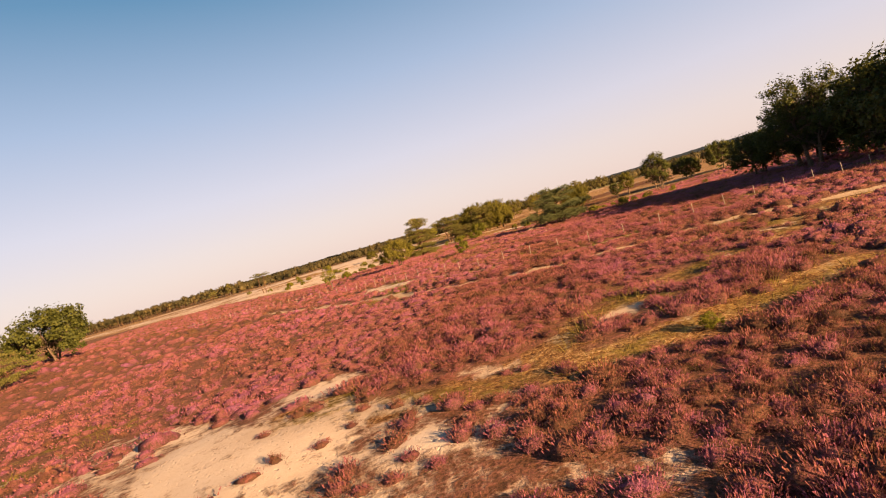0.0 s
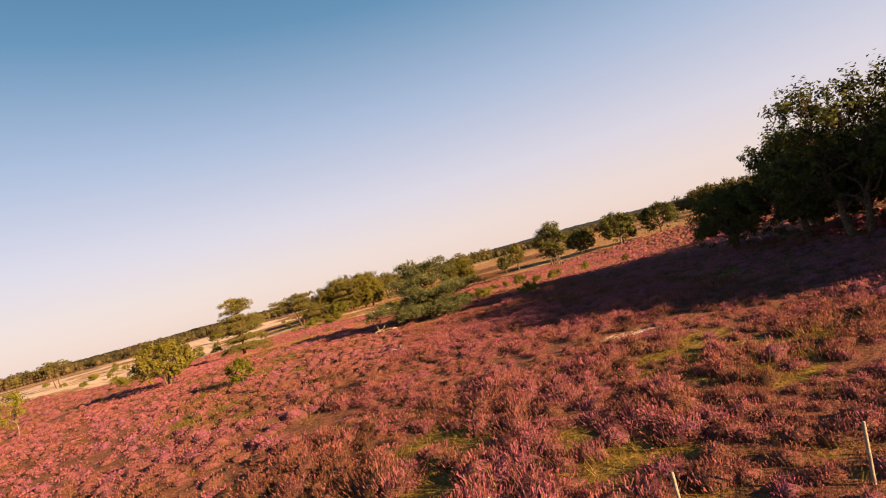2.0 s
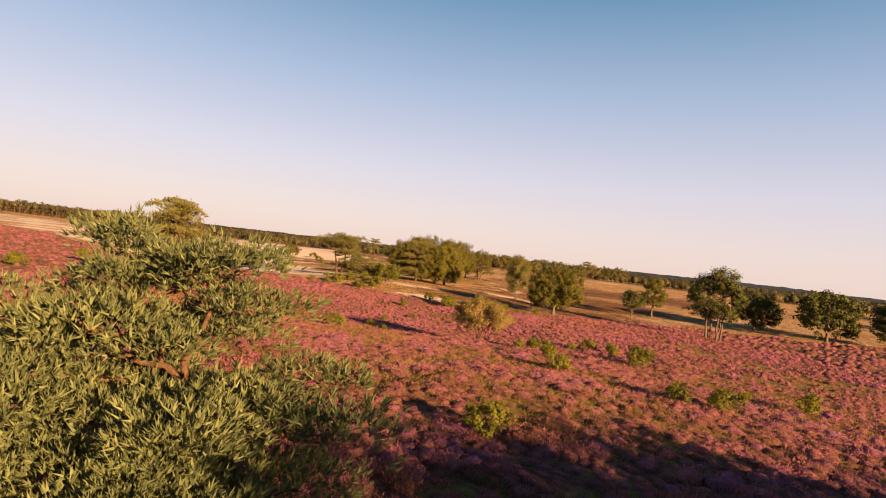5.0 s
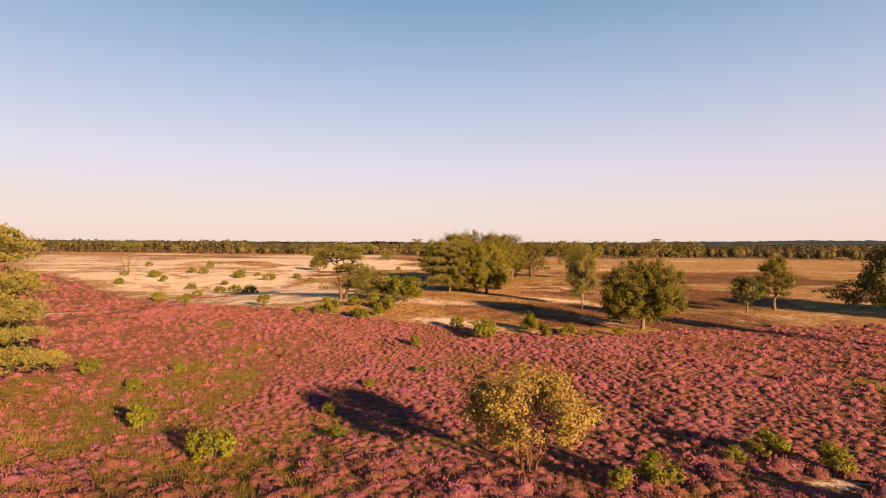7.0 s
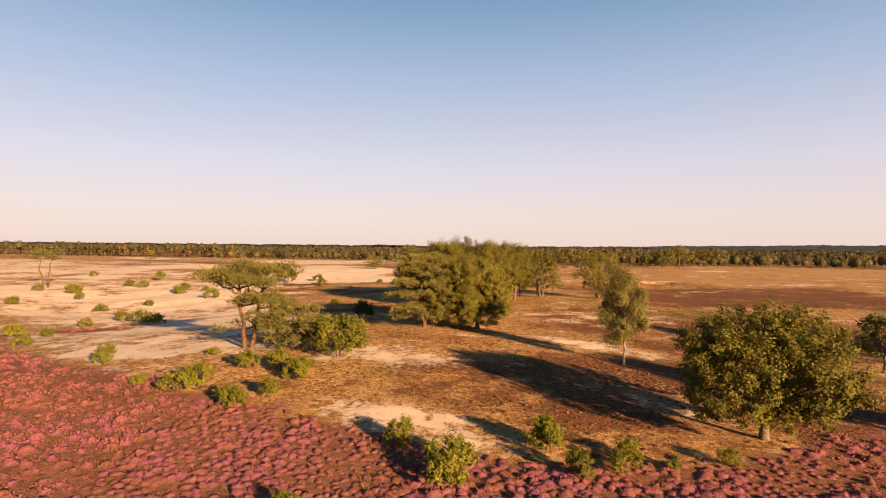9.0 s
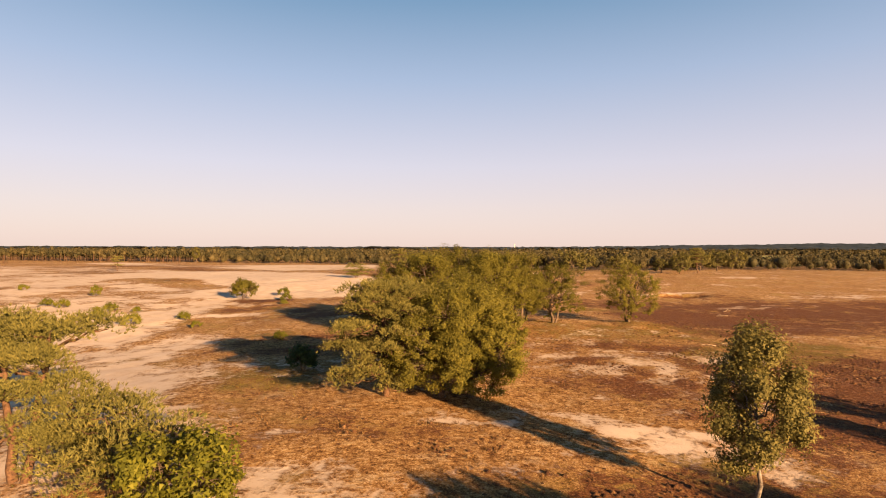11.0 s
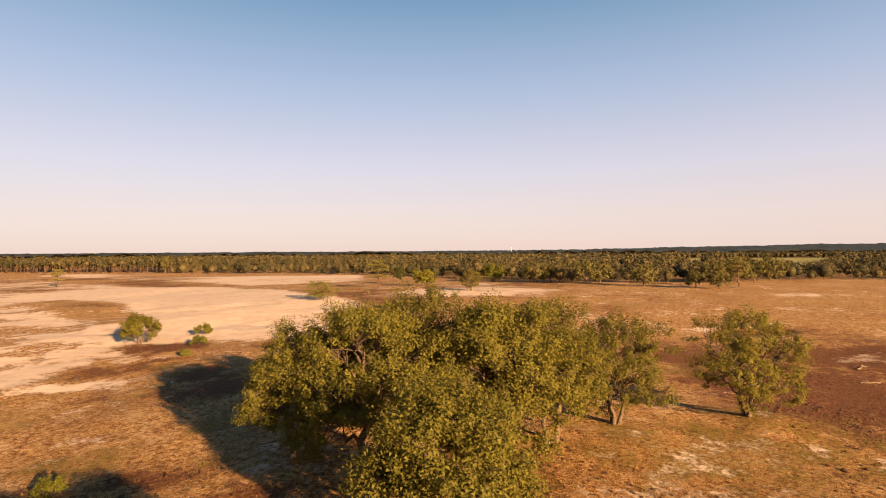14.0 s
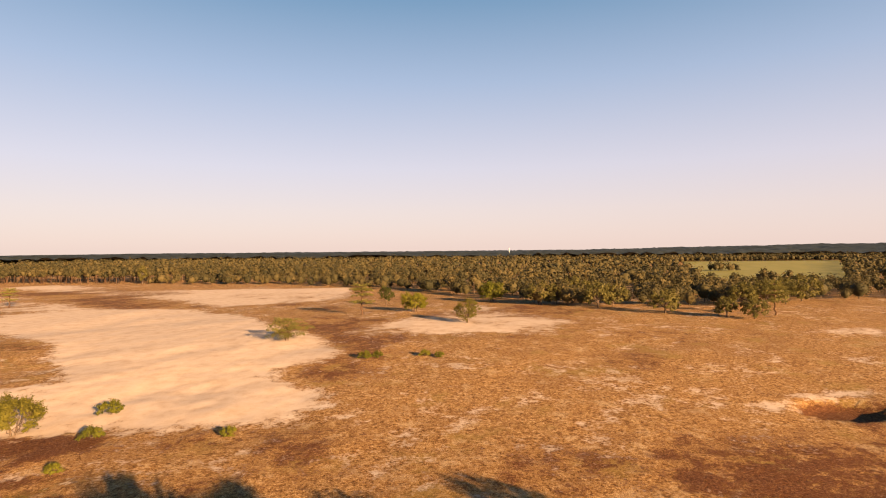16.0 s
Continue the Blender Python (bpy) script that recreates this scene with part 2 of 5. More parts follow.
# far canopy: distance haze painted in as a darker, bluer leaf colour
HAZED_LEAF = leaf_material("hazed_canopy_leaves", (0.020, 0.026, 0.024), (0.036, 0.043, 0.037), (0.056, 0.060, 0.048), 0.1, True)
WOOD_LEAF = leaf_material("far_wood_leaves", (0.031, 0.029, 0.012), (0.067, 0.054, 0.020), (0.110, 0.080, 0.030), 0.15, True)
OAK_BARK = bark_material("oak_bark", (0.041, 0.027, 0.018), (0.156, 0.109, 0.070))
PINE_BARK = bark_material("pine_bark", (0.042, 0.023, 0.012), (0.128, 0.069, 0.036))
BIRCH_BARK = bark_material("birch_bark", (0.046, 0.035, 0.025), (0.222, 0.185, 0.148), 3.0)
DEAD_WOOD = bark_material("dead_wood", (0.158, 0.106, 0.059), (0.370, 0.277, 0.178))
POST_WOOD = bark_material("weathered_post", (0.17, 0.135, 0.10), (0.33, 0.275, 0.22), 9.0)
WALL = plain_material("white_render", (0.409, 0.383, 0.343), (0.528, 0.502, 0.462), 0.6)
ROOF = plain_material("roof_tiles", (0.145, 0.059, 0.036), (0.224, 0.099, 0.059), 1.5)
PANE = plain_material("dark_glass", (0.013, 0.017, 0.020), (0.026, 0.030, 0.033), 1.0, 0.15)


# ---- mesh helpers ----
def mesh_of(name, verts, faces, material, smooth=False, tips=None):
    """verts: n x 3, faces: m x 3 or m x 4, tips: n x 2 (height in the spray, own tone)."""
    me = bpy.data.meshes.new(name)
    verts, faces = np.asarray(verts, np.float32), np.asarray(faces, np.int32)
    k = faces.shape[1]
    me.vertices.add(len(verts))
    me.vertices.foreach_set("co", verts.ravel())
    me.loops.add(faces.size)
    me.loops.foreach_set("vertex_index", faces.ravel())
    me.polygons.add(len(faces))
    me.polygons.foreach_set("loop_start", np.arange(0, faces.size, k, dtype=np.int32))
    if smooth:
        me.polygons.foreach_set("use_smooth", np.ones(len(faces), bool))
    if tips is not None:
        layer = me.color_attributes.new("tip", "FLOAT_COLOR", "POINT")
        full = np.ones((len(verts), 4), np.float32)
        full[:, :2], full[:, 2] = tips, 0
        layer.data.foreach_set("color", full.ravel())
    me.update(calc_edges=True)
    me.materials.append(material)
    return me


def part(name, me, parent, label=""):
    ob = new(name, me)
    ob.parent = parent
    return tagged(ob, label)


def join(chunks):
    """One (verts, faces) out of several."""
    vs, fs, n = [], [], 0
    for v, f in chunks:
        vs.append(v)
        fs.append(np.asarray(f) + n)
        n += len(v)
    return np.vstack(vs), np.vstack(fs)


def tube(points, radii, sides=6):
    points, radii = np.asarray(points, float), np.asarray(radii, float)
    d = np.gradient(points, axis=0)
    d /= np.linalg.norm(d, axis=1)[:, None] + 1e-9
    ref = np.where(np.abs(d[:, 2:3]) > 0.9, np.array([[1.0, 0, 0]]), np.array([[0, 0, 1.0]]))
    a = np.cross(d, ref)
    a /= np.linalg.norm(a, axis=1)[:, None] + 1e-9
    b = np.cross(d, a)
    ang = np.arange(sides) * 2 * np.pi / sides
    ring = a[:, None] * np.cos(ang)[None, :, None] + b[:, None] * np.sin(ang)[None, :, None]
    verts = (points[:, None] + ring * radii[:, None, None]).reshape(-1, 3)
    i = np.arange(len(points) - 1)[:, None] * sides
    j = np.arange(sides)[None]
    faces = np.stack([i + j, i + (j + 1) % sides, i + sides + (j + 1) % sides, i + sides + j], -1).reshape(-1, 4)
    return verts, faces


def scattered_leaves(centres, normals, size, rng, length=1.4, loose=0.55, full=False):
    """One small leaf for each centre, roughly across its normal: a pointed one, or a broader kite where asked or where the tree stands far off."""
    n = len(centres)
    nrm = normals + rng.normal(0, loose, (n, 3))
    nrm /= np.linalg.norm(nrm, axis=1)[:, None] + 1e-9
    u = np.cross(nrm, rng.normal(0, 1, (n, 3)))
    u /= np.linalg.norm(u, axis=1)[:, None] + 1e-9
    v = np.cross(nrm, u)
    s = size * rng.uniform(0.6, 1.3, (n, 1))
    u, v = u * s * length * 0.5, v * s * 0.5
    if size < 0.6 and not full:
        verts = np.stack([centres - u * 0.8 - v * 1.05, centres + u * 1.3, centres - u * 0.6 + v * 1.05], 1).reshape(-1, 3)
        return verts, np.arange(3 * n).reshape(-1, 3)
    verts = np.stack([centres - u, centres + v * 0.9 + u * 0.15, centres + u, centres - v * 0.9 + u * 0.15], 1).reshape(-1, 3)
    return verts, np.arange(4 * n).reshape(-1, 4)


def shoots(centres, ways, size, rng, blades=6, cone=0.42, wide=0.105):
    """Needle shoots: a brush of narrow spikes that opens along its way."""
    n = len(centres)
    c = np.repeat(centres, blades, 0)
    d = np.repeat(ways, blades, 0) + rng.normal(0, cone, (n * blades, 3))
    d /= np.linalg.norm(d, axis=1)[:, None] + 1e-9
    w = np.cross(d, rng.normal(0, 1, d.shape))
    w /= np.linalg.norm(w, axis=1)[:, None] + 1e-9
    s = np.repeat(size * rng.uniform(0.7, 1.3, (n, 1)), blades, 0) * rng.uniform(0.7, 1.1, (n * blades, 1))
    w, d = w * s * wide, d * s
    verts = np.stack([c + d * 0.1 - w, c + d, c + d * 0.1 + w], 1).reshape(-1, 3)
    return verts, np.arange(3 * len(c)).reshape(-1, 3)


def bend(a, b, rng, lift=0.25, steps=6, wobble=0.06):
    """A limb from a to b that first climbs and then leans over."""
    a, b = np.asarray(a, float), np.asarray(b, float)
    t = np.linspace(0, 1, steps)[:, None]
    long = np.linalg.norm(b - a)
    knee = a * 0.5 + b * 0.5 + np.array([0, 0, lift * long])
    p = a * (1 - t) ** 2 + 2 * knee * t * (1 - t) + b * t ** 2
    p[1:-1] += rng.normal(0, wobble * long, (steps - 2, 3))
    return p


def oak(height, width, seed, low=0.15, lobes=14, per=20, leaves=60, leaf=0.17, clump=0.55, trunks=1, spread=0.0, fork=0.22, lop=0.3, skirt=0.0, narrow=0.0,
        flat=0.75, lift=0.12, bark=None, foliage=None, trunk_r=None):
    """Meshes for one broadleaved tree: (trunk, branchwork, crown). A trunk forks into limbs, each limb carries one lobe of the crown,
    and each lobe is a shell of leafy sprays on twigs, with dark gaps between the lobes."""
    rng = np.random.default_rng(seed)
    zb, r = height * low, width / 2
    mid, half = (zb + height) / 2, (height - zb) / 2
    k = np.arange(lobes)
    u = np.clip(0.97 - 1.80 * (k + 0.35) / lobes + rng.normal(0, 0.06, lobes), -0.9, 0.97)
    az = k * 2.39996 + rng.normal(0, 0.35, lobes) + rng.uniform(0, 6)
    ring = np.where(u < 0, (1 - u ** 2) ** 0.28, np.sqrt(1 - u ** 2)) * (1 - narrow * np.clip(u, 0, 1)) * (1 + skirt * np.clip(-u, 0, 1))
    far = 0.70 * (1 + lop * rng.uniform(-1, 0.45, lobes))
    lobe_r = 0.52 * (14 / lobes) ** 0.33 * min(r, half * 1.15) * rng.uniform(0.75, 1.2, lobes)
    lobe = np.stack([np.cos(az) * ring * far * r, np.sin(az) * ring * far * r, mid + u * (half - 0.75 * lobe_r.mean()) * (0.9 + 0.12 * rng.uniform(-1, 1, lobes))], 1)
    top, base = (lobe[:, 2] + 0.85 * lobe_r).max(), lobe[:, 2].min()
    lobe[:, 2] = base + (lobe[:, 2] - base) * (height - 0.3 * clump - base) / (top - base)
    tr = trunk_r or 0.026 * height
    chunks_t, chunks_l, stems = [], [], []
    for j in range(trunks):
        a = 2 * np.pi * j / trunks + rng.uniform(-0.4, 0.4)
        away = np.array([np.cos(a), np.sin(a), 0]) * (trunks > 1)
        foot, head = away * spread * rng.uniform(0.5, 1), away * r * 0.42 + np.array([0, 0, height * rng.uniform(0.72, 0.84)])
        line = np.linspace(0, 1, 10)[:, None] * (head - foot) + foot
        line[1:-1] += rng.normal(0, 0.012 * height, (8, 3)) * np.array([1, 1, 0.2])
        line[0, 2] = -0.3
        q = tr / trunks ** 0.42
        chunks_t.append(tube(line, q * np.array([1.5, 1.05, 0.95, 0.85, 0.7, 0.56, 0.44, 0.32, 0.2, 0.06]), 8))
        stems.append(line)
    at, way = [], []
    for i in range(lobes):
        c = lobe[i]
        line = stems[i % trunks] if trunks > 1 else stems[0]
        want = np.clip((c[2] - (1.05 - 0.45 * (u[i] < 0)) * np.hypot(c[0], c[1])) / height, fork, 0.74)
        j = int(np.clip(round(want * 9 / 0.8), 1, 8))
        limb = bend(line[j], c, rng, lift * (0.6 if u[i] > 0 else 1.0), 7, 0.045)
        chunks_l.append(tube(limb, tr * (0.55 if u[i] < 0.5 else 0.4) * np.linspace(1, 0.22, 7) / trunks ** 0.35, 5))
        d = rng.normal(0, 1, (per, 3))
        d /= np.linalg.norm(d, axis=1)[:, None]
        out = (c - np.array([0, 0, mid - 0.2 * half])) / np.array([r, r, half])
        d += 0.65 * out / (np.linalg.norm(out) + 1e-9) + np.array([0, 0, 0.25])
        d /= np.linalg.norm(d, axis=1)[:, None]
        p = c + d * lobe_r[i] * rng.uniform(0.55, 1.08, (per, 1)) * np.array([1, 1, 0.85])
        p[:, 2] = np.clip(p[:, 2], max(0.25, zb * 0.8), height)
        for tip in p:
            chunks_l.append(tube(bend(limb[rng.integers(3, 7)], tip, rng, 0.08, 3, 0.05), tr * np.array([0.14, 0.085, 0.03]), 3))
        at.append(p)
        way.append(d)
    at, way = np.vstack(at), np.vstack(way)
    n = len(at) * leaves
    own = np.repeat(np.arange(len(at)), leaves)
    q = rng.normal(0, 1, (n, 3))
    q /= np.linalg.norm(q, axis=1)[:, None]
    size = clump * rng.uniform(0.6, 1.35, len(at))
    centres = at[own] + q * (rng.uniform(0.1, 1.0, n) ** 0.5 * size[own])[:, None] * np.array([1, 1, flat])
    rise = way + np.array([0, 0, 0.55])
    centres += rise[own] * (rng.uniform(-0.55, 0.7, n) * size[own])[:, None]
    centres[:, 2] = np.maximum(centres[:, 2], 0.1)
    crown = scattered_leaves(centres, q * 0.5 + way[own] * 0.7 + np.array([0, 0, 0.4]), leaf, rng)
    bark, foliage = bark or OAK_BARK, foliage or OAK_LEAF
    return (mesh_of("trunk", *join(chunks_t), bark, True), mesh_of("branchwork", *join(chunks_l), bark, True), mesh_of("crown", *crown, foliage))


def whorls(rng, tiers):
    """Limbs all round the stem, tier by tier: (height, number, reach, rise, pads, pad radius) gives limbs (turn, height, reach, rise, pads, radius)."""
    out = []
    for z, count, reach, rise, pads, pad in tiers:
        first = rng.uniform(0, 360)
        for k in range(count):
            out.append((first + 360 * k / count + rng.uniform(-22, 22), z + rng.uniform(-0.25, 0.25), reach * rng.uniform(0.7, 1.15), rise + rng.uniform(-0.25, 0.3), pads, pad * rng.uniform(0.8, 1.2)))
    return out


def pine(height, seed, limbs=(), tiers=(), lean=(0, 0), stems=((0, 0),), trunk_r=None, fill=110, needle=0.26, blades=6, flat=0.42, foliage=None, wobble=0.05):
    """Meshes for one pine: (trunk, branchwork, crown). Limbs end in flat cushions of upright needle shoots, with clear air between them."""
    rng = np.random.default_rng(seed)
    tr = trunk_r or 0.024 * height
    chunks_t, chunks_l, at, ways = [], [], [], []
    lines = []
    for sx, sy in stems:
        head = np.array([lean[0] + sx * 2.2, lean[1] + sy * 2.2, height * 0.95])
        foot = np.array([sx * 0.45, sy * 0.45, 0.0])
        t = np.linspace(0, 1, 11)[:, None]
        line = foot * (1 - t) + head * t
        line[1:-1] += rng.normal(0, 0.014 * height, (9, 3)) * np.array([1, 1, 0.1])
        line[0, 2] = -0.3
        chunks_t.append(tube(line, tr / len(stems) ** 0.4 * np.linspace(1.3, 0.12, 11) ** 0.8, 8))
        lines.append(line)
    for i, (turn, z, reach, rise, pads, pad) in enumerate(list(limbs) + whorls(rng, tiers)):
        line = lines[i % len(lines)]
        foot = np.array([np.interp(z, line[:, 2], line[:, c]) for c in range(3)])
        a = radians(turn)
        out = np.array([math.cos(a), math.sin(a), 0.0])
        side = np.array([-out[1], out[0], 0.0])
        end = foot + out * reach + np.array([0, 0, rise])
        limb = bend(foot, end, rng, 0.10, 8, wobble * 0.8)
        limb[:, 2] = np.maximum(limb[:, 2], 0.12)
        chunks_l.append(tube(limb, tr * np.linspace(0.45, 0.08, 8) * min(1.0, 0.4 + reach / 5), 5))
        for k in range(pads):
            t = 1.0 if pads == 1 else 0.42 + 0.58 * k / (pads - 1)
            spot = np.array([np.interp(t, np.linspace(0, 1, 8), limb[:, c]) for c in range(3)])
            s = pad * (0.75 + 0.35 * t) * rng.uniform(0.8, 1.2)
            c = spot + side * rng.normal(0, 0.55) * pad * (1.15 - 0.5 * t) + np.array([0, 0, 0.12 + rng.uniform(-0.1, 0.2) * pad])
            c[2] = max(c[2], 0.35)
            chunks_l.append(tube(bend(limb[max(1, int(t * 7) - 2)], c, rng, 0.05, 4, 0.04), tr * np.array([0.2, 0.15, 0.1, 0.04]), 3))
            n = int(fill * s * s)
            q = rng.normal(0, 1, (n, 3))
            q /= np.linalg.norm(q, axis=1)[:, None]
            q[:, 2] = np.where(q[:, 2] < -0.25, -q[:, 2], q[:, 2])
            lumps = 1 + 0.22 * np.sin(3 * np.arctan2(q[:, 1], q[:, 0]) + rng.uniform(0, 6)) + 0.15 * np.sin(7 * q[:, 0] + rng.uniform(0, 6))
            rr = rng.uniform(0.25, 1.0, n) ** 0.45 * lumps
            at.append(c + q * (rr * s)[:, None] * np.array([1, 1, flat]))
            ways.append(q * np.array([0.75, 0.75, 0.45]) + out * 0.15 + np.array([0, 0, 0.65]))
    at, ways = np.vstack(at), np.vstack(ways)
    at[:, 2] = np.maximum(at[:, 2], 0.08)
    crown = shoots(at, ways, needle, rng, blades)
    return (mesh_of("trunk", *join(chunks_t), PINE_BARK, True), mesh_of("branchwork", *join(chunks_l), PINE_BARK, True), mesh_of("crown", *crown, foliage or PINE_NEEDLE))


def stand(meshes, name, x, y, label, category="tree", group="", turn=0.0, scale=1.0, sink=0.05):
    """A tree on the ground at x, y."""
    root = new(name)
    root.matrix_basis = Matrix.Translation((x, y, height_at(x, y) - sink)) @ Matrix.Rotation(radians(turn), 4, "Z") @ Matrix.Diagonal((scale, scale, scale, 1))
    for piece, me in zip(("trunk", "branchwork", "crown"), meshes):
        if me:
            part(piece, me, root)
    return tagged(root, label, category, group)


# ---- the lie of the land ----
MOUNDS = [
    (15, 45, 35, 1.67),
    (30, 85, 30, 1.12),
    (60, 110, 35, -0.04),
    (8, 146, 16, 0.48),
    (28, 150, 18, -2.61),
    (20, 125, 22, 1.85),
    (-30, 160, 30, 0.64),
    (45, 135, 30, -0.17),
    (95, 180, 35, -0.88),
    (25, 205, 30, 2.42),
    (65, 215, 30, -0.75),
    (-15, 225, 40, -2.29),
    (50, 270, 30, 0.98),
    (80, 270, 30, 0.20),
    (-15, 320, 45, -0.89),
    (40, 345, 45, 0.21),
    (100, 290, 40, -1.11),
    (15, 405, 60, 1.65),
    (60, 425, 60, 0.33),
    (160, 430, 80, 2.16),
    (-225, 600, 140, -1.40),
    (-56, 84, 20, 3.80),
]
BASE = 0.11


def swell(x, y):
    """Smooth height of the heath, in arrays."""
    z = np.full(np.shape(x), BASE)
    for a, b, r, h in MOUNDS:
        z = z + h * np.exp(-((x - a) ** 2 + (y - b) ** 2) / (2 * r * r))
    far = np.clip((np.hypot(x - 50, y - 250) - 500) / 400, 0, 1)
    ridge = 20 * np.exp(-((x - 1700) / 900) ** 2 - ((y - 2500) / 450) ** 2)
    return z * (1 - far) + ridge


def lattice(ix, iy, seed):
    h = (ix * 374761393 + iy * 668265263 + seed * 974634777) & 0xFFFFFFFF
    h = ((h ^ (h >> 13)) * 1274126177) & 0xFFFFFFFF
    return ((h ^ (h >> 16)) & 0xFFFF) / 65535.0


def value_noise(x, y, scale, seed):
    """Smooth noise from 0 to 1, with a wave length of about scale metres."""
    x, y = np.asarray(x, float) / scale, np.asarray(y, float) / scale
    ix, iy = np.floor(x).astype(np.int64), np.floor(y).astype(np.int64)
    fx, fy = x - ix, y - iy
    fx, fy = fx * fx * (3 - 2 * fx), fy * fy * (3 - 2 * fy)
    a, b = lattice(ix, iy, seed), lattice(ix + 1, iy, seed)
    c, d = lattice(ix, iy + 1, seed), lattice(ix + 1, iy + 1, seed)
    return (a * (1 - fx) + b * fx) * (1 - fy) + (c * (1 - fx) + d * fx) * fy


def fractal(x, y, scale, seed):
    return (value_noise(x, y, scale, seed) + 0.5 * value_noise(x, y, scale / 2.1, seed + 1) + 0.25 * value_noise(x, y, scale / 4.3, seed + 2)) / 1.75


def heights(x, y):
    near = np.clip(1 - (np.hypot(x - 40, y - 200) - 350) / 200, 0, 1)
    dune = inside(x, y, DUNES, 8) * (1.5 * (fractal(x, y, 21, 15) - 0.5) + 0.5 * np.abs(fractal(x, y, 9, 16) - 0.5))
    knoll = 0.9 * np.exp(-((x - 79) ** 2 + (y - 269) ** 2) / 22) + 0.6 * np.exp(-((x - 64) ** 2 + (y - 265) ** 2) / 40)
    return swell(x, y) + dune + knoll + near * (0.5 * (fractal(x, y, 14, 3) - 0.5) + 0.22 * (fractal(x, y, 3.2, 9) - 0.5))


def height_at(x, y):
    return float(heights(np.array([float(x)]), np.array([float(y)]))[0])


def inside(x, y, poly, soft):
    """1 well inside the polygon, 0 well outside, with a soft edge in metres."""
    x, y = np.asarray(x, float), np.asarray(y, float)
    near = np.full(x.shape, 1e9)
    odd = np.zeros(x.shape, bool)
    for (ax, ay), (bx, by) in zip(poly, poly[1:] + poly[:1]):
        ex, ey = bx - ax, by - ay
        t = np.clip(((x - ax) * ex + (y - ay) * ey) / (ex * ex + ey * ey), 0, 1)
        near = np.minimum(near, np.hypot(x - ax - t * ex, y - ay - t * ey))
        cross = (ay > y) != (by > y)
        odd ^= cross & (x < (bx - ax) * (y - ay) / (by - ay + 1e-12) + ax)
    return np.clip(0.5 + np.where(odd, near, -near) / (2 * soft), 0, 1)


def along(x, y, line, half, soft):
    x, y = np.asarray(x, float), np.asarray(y, float)
    near = np.full(x.shape, 1e9)
    for (ax, ay), (bx, by) in zip(line, line[1:]):
        ex, ey = bx - ax, by - ay
        t = np.clip(((x - ax) * ex + (y - ay) * ey) / (ex * ex + ey * ey), 0, 1)
        near = np.minimum(near, np.hypot(x - ax - t * ex, y - ay - t * ey))
    return np.clip(0.5 + (half - near) / (2 * soft), 0, 1)


def patch(x, y, cx, cy, rx, ry, turn):
    c, s = math.cos(radians(turn)), math.sin(radians(turn))
    u, v = (x - cx) * c + (y - cy) * s, -(x - cx) * s + (y - cy) * c
    return np.clip(1.0 - 0.62 * np.sqrt((u / rx) ** 2 + (v / ry) ** 2), 0, 0.72)


HEATH_EDGE = [(-260, 440), (-116, 306), (-43, 242), (-13, 213), (9, 197), (20, 191), (31, 183), (39, 177), (48, 174), (60, 174), (75, 182), (98, 188), (131, 182), (200, 190), (300, 190), (300, -80), (-300, -80)]
DUNES = [(-320, 560), (-120, 312), (-45, 246), (-15, 222), (8, 212), (2, 240), (-6, 300), (8, 316), (27, 322), (28, 336), (16, 350), (24, 356), (26, 370), (10, 387), (-24, 445), (-62, 478), (-115, 500), (-200, 560), (-260, 600)]
FAR_SAND = [(-290, 656), (-262, 684), (-166, 614), (-16, 612), (0, 523), (-49, 487), (-130, 560)]
CLEAN_DUNE = [(-132, 464), (-125, 474), (-109, 487), (-63, 479), (-20, 440), (-5, 414), (15, 391), (27, 367), (20, 357), (14, 351), (27, 339), (29, 333), (25, 322), (9, 327), (-2, 322), (-18, 338), (-32, 358), (-54, 384), (-85, 404)]
SOUTH_SAND = [(-60, 330), (-12, 300), (-2, 262), (16, 232), (34, 209), (30, 203), (20, 200), (14, 192), (-9, 209), (-16, 217), (-60, 258)]
OLIVE_DUNE = [(-92, 413), (-67, 397), (-36, 363), (-24, 342), (-33, 342), (-70, 372), (-100, 396)]
MID_SAND = [(17, 394), (40, 428), (63, 471), (87, 410), (75, 390), (54, 395), (28, 384)]
SAND_SPOTS = [(101, 328, 6, 2.6, 12), (114, 333.5, 9, 1.8, 6), (53, 352, 3, 1.4, 0), (160, 391, 10, 6, 10), (65, 210, 13, 3.6, -38), (42, 181, 8, 3.0, -30), (38, 200, 9, 4.5, 0), (-7.5, 19.8, 12, 4, -40), (-4.5, 25.5, 2.5, 2, 0),
              (-1, 66, 7, 2.4, -62), (39, 94.6, 1.3, 0.7, 0), (36, 87, 2.2, 1.0, -15), (28.0, 57.4, 1.4, 0.7, -20), (10, 226, 16, 8, 40), (4, 250, 16, 8, 70), (14, 264, 7, 3, 60), (0.4, 288, 9, 3, 20), (-3, 304, 7, 3, 0), (-18, 190, 9, 3, 20), (62, 242, 9, 3, -10), (3, 20, 1.6, 0.7, -30), (9, 22, 1.6, 0.6, 10), (58, 135, 2, 0.7, 0)]
SAND_PATH = [(-60, 160), (-40, 119), (-5.3, 59.5), (2, 48.3), (6, 43.7), (10, 40.1), (13.7, 37.8), (17, 37), (20.5, 36.7), (25, 36.2), (31, 33), (45, 27), (80, 20)]
FENCE_TRAIL = [(-3, 71), (4, 58), (8, 51), (11, 48), (14, 45), (17, 43.6), (22, 43), (29, 43), (45, 44)]
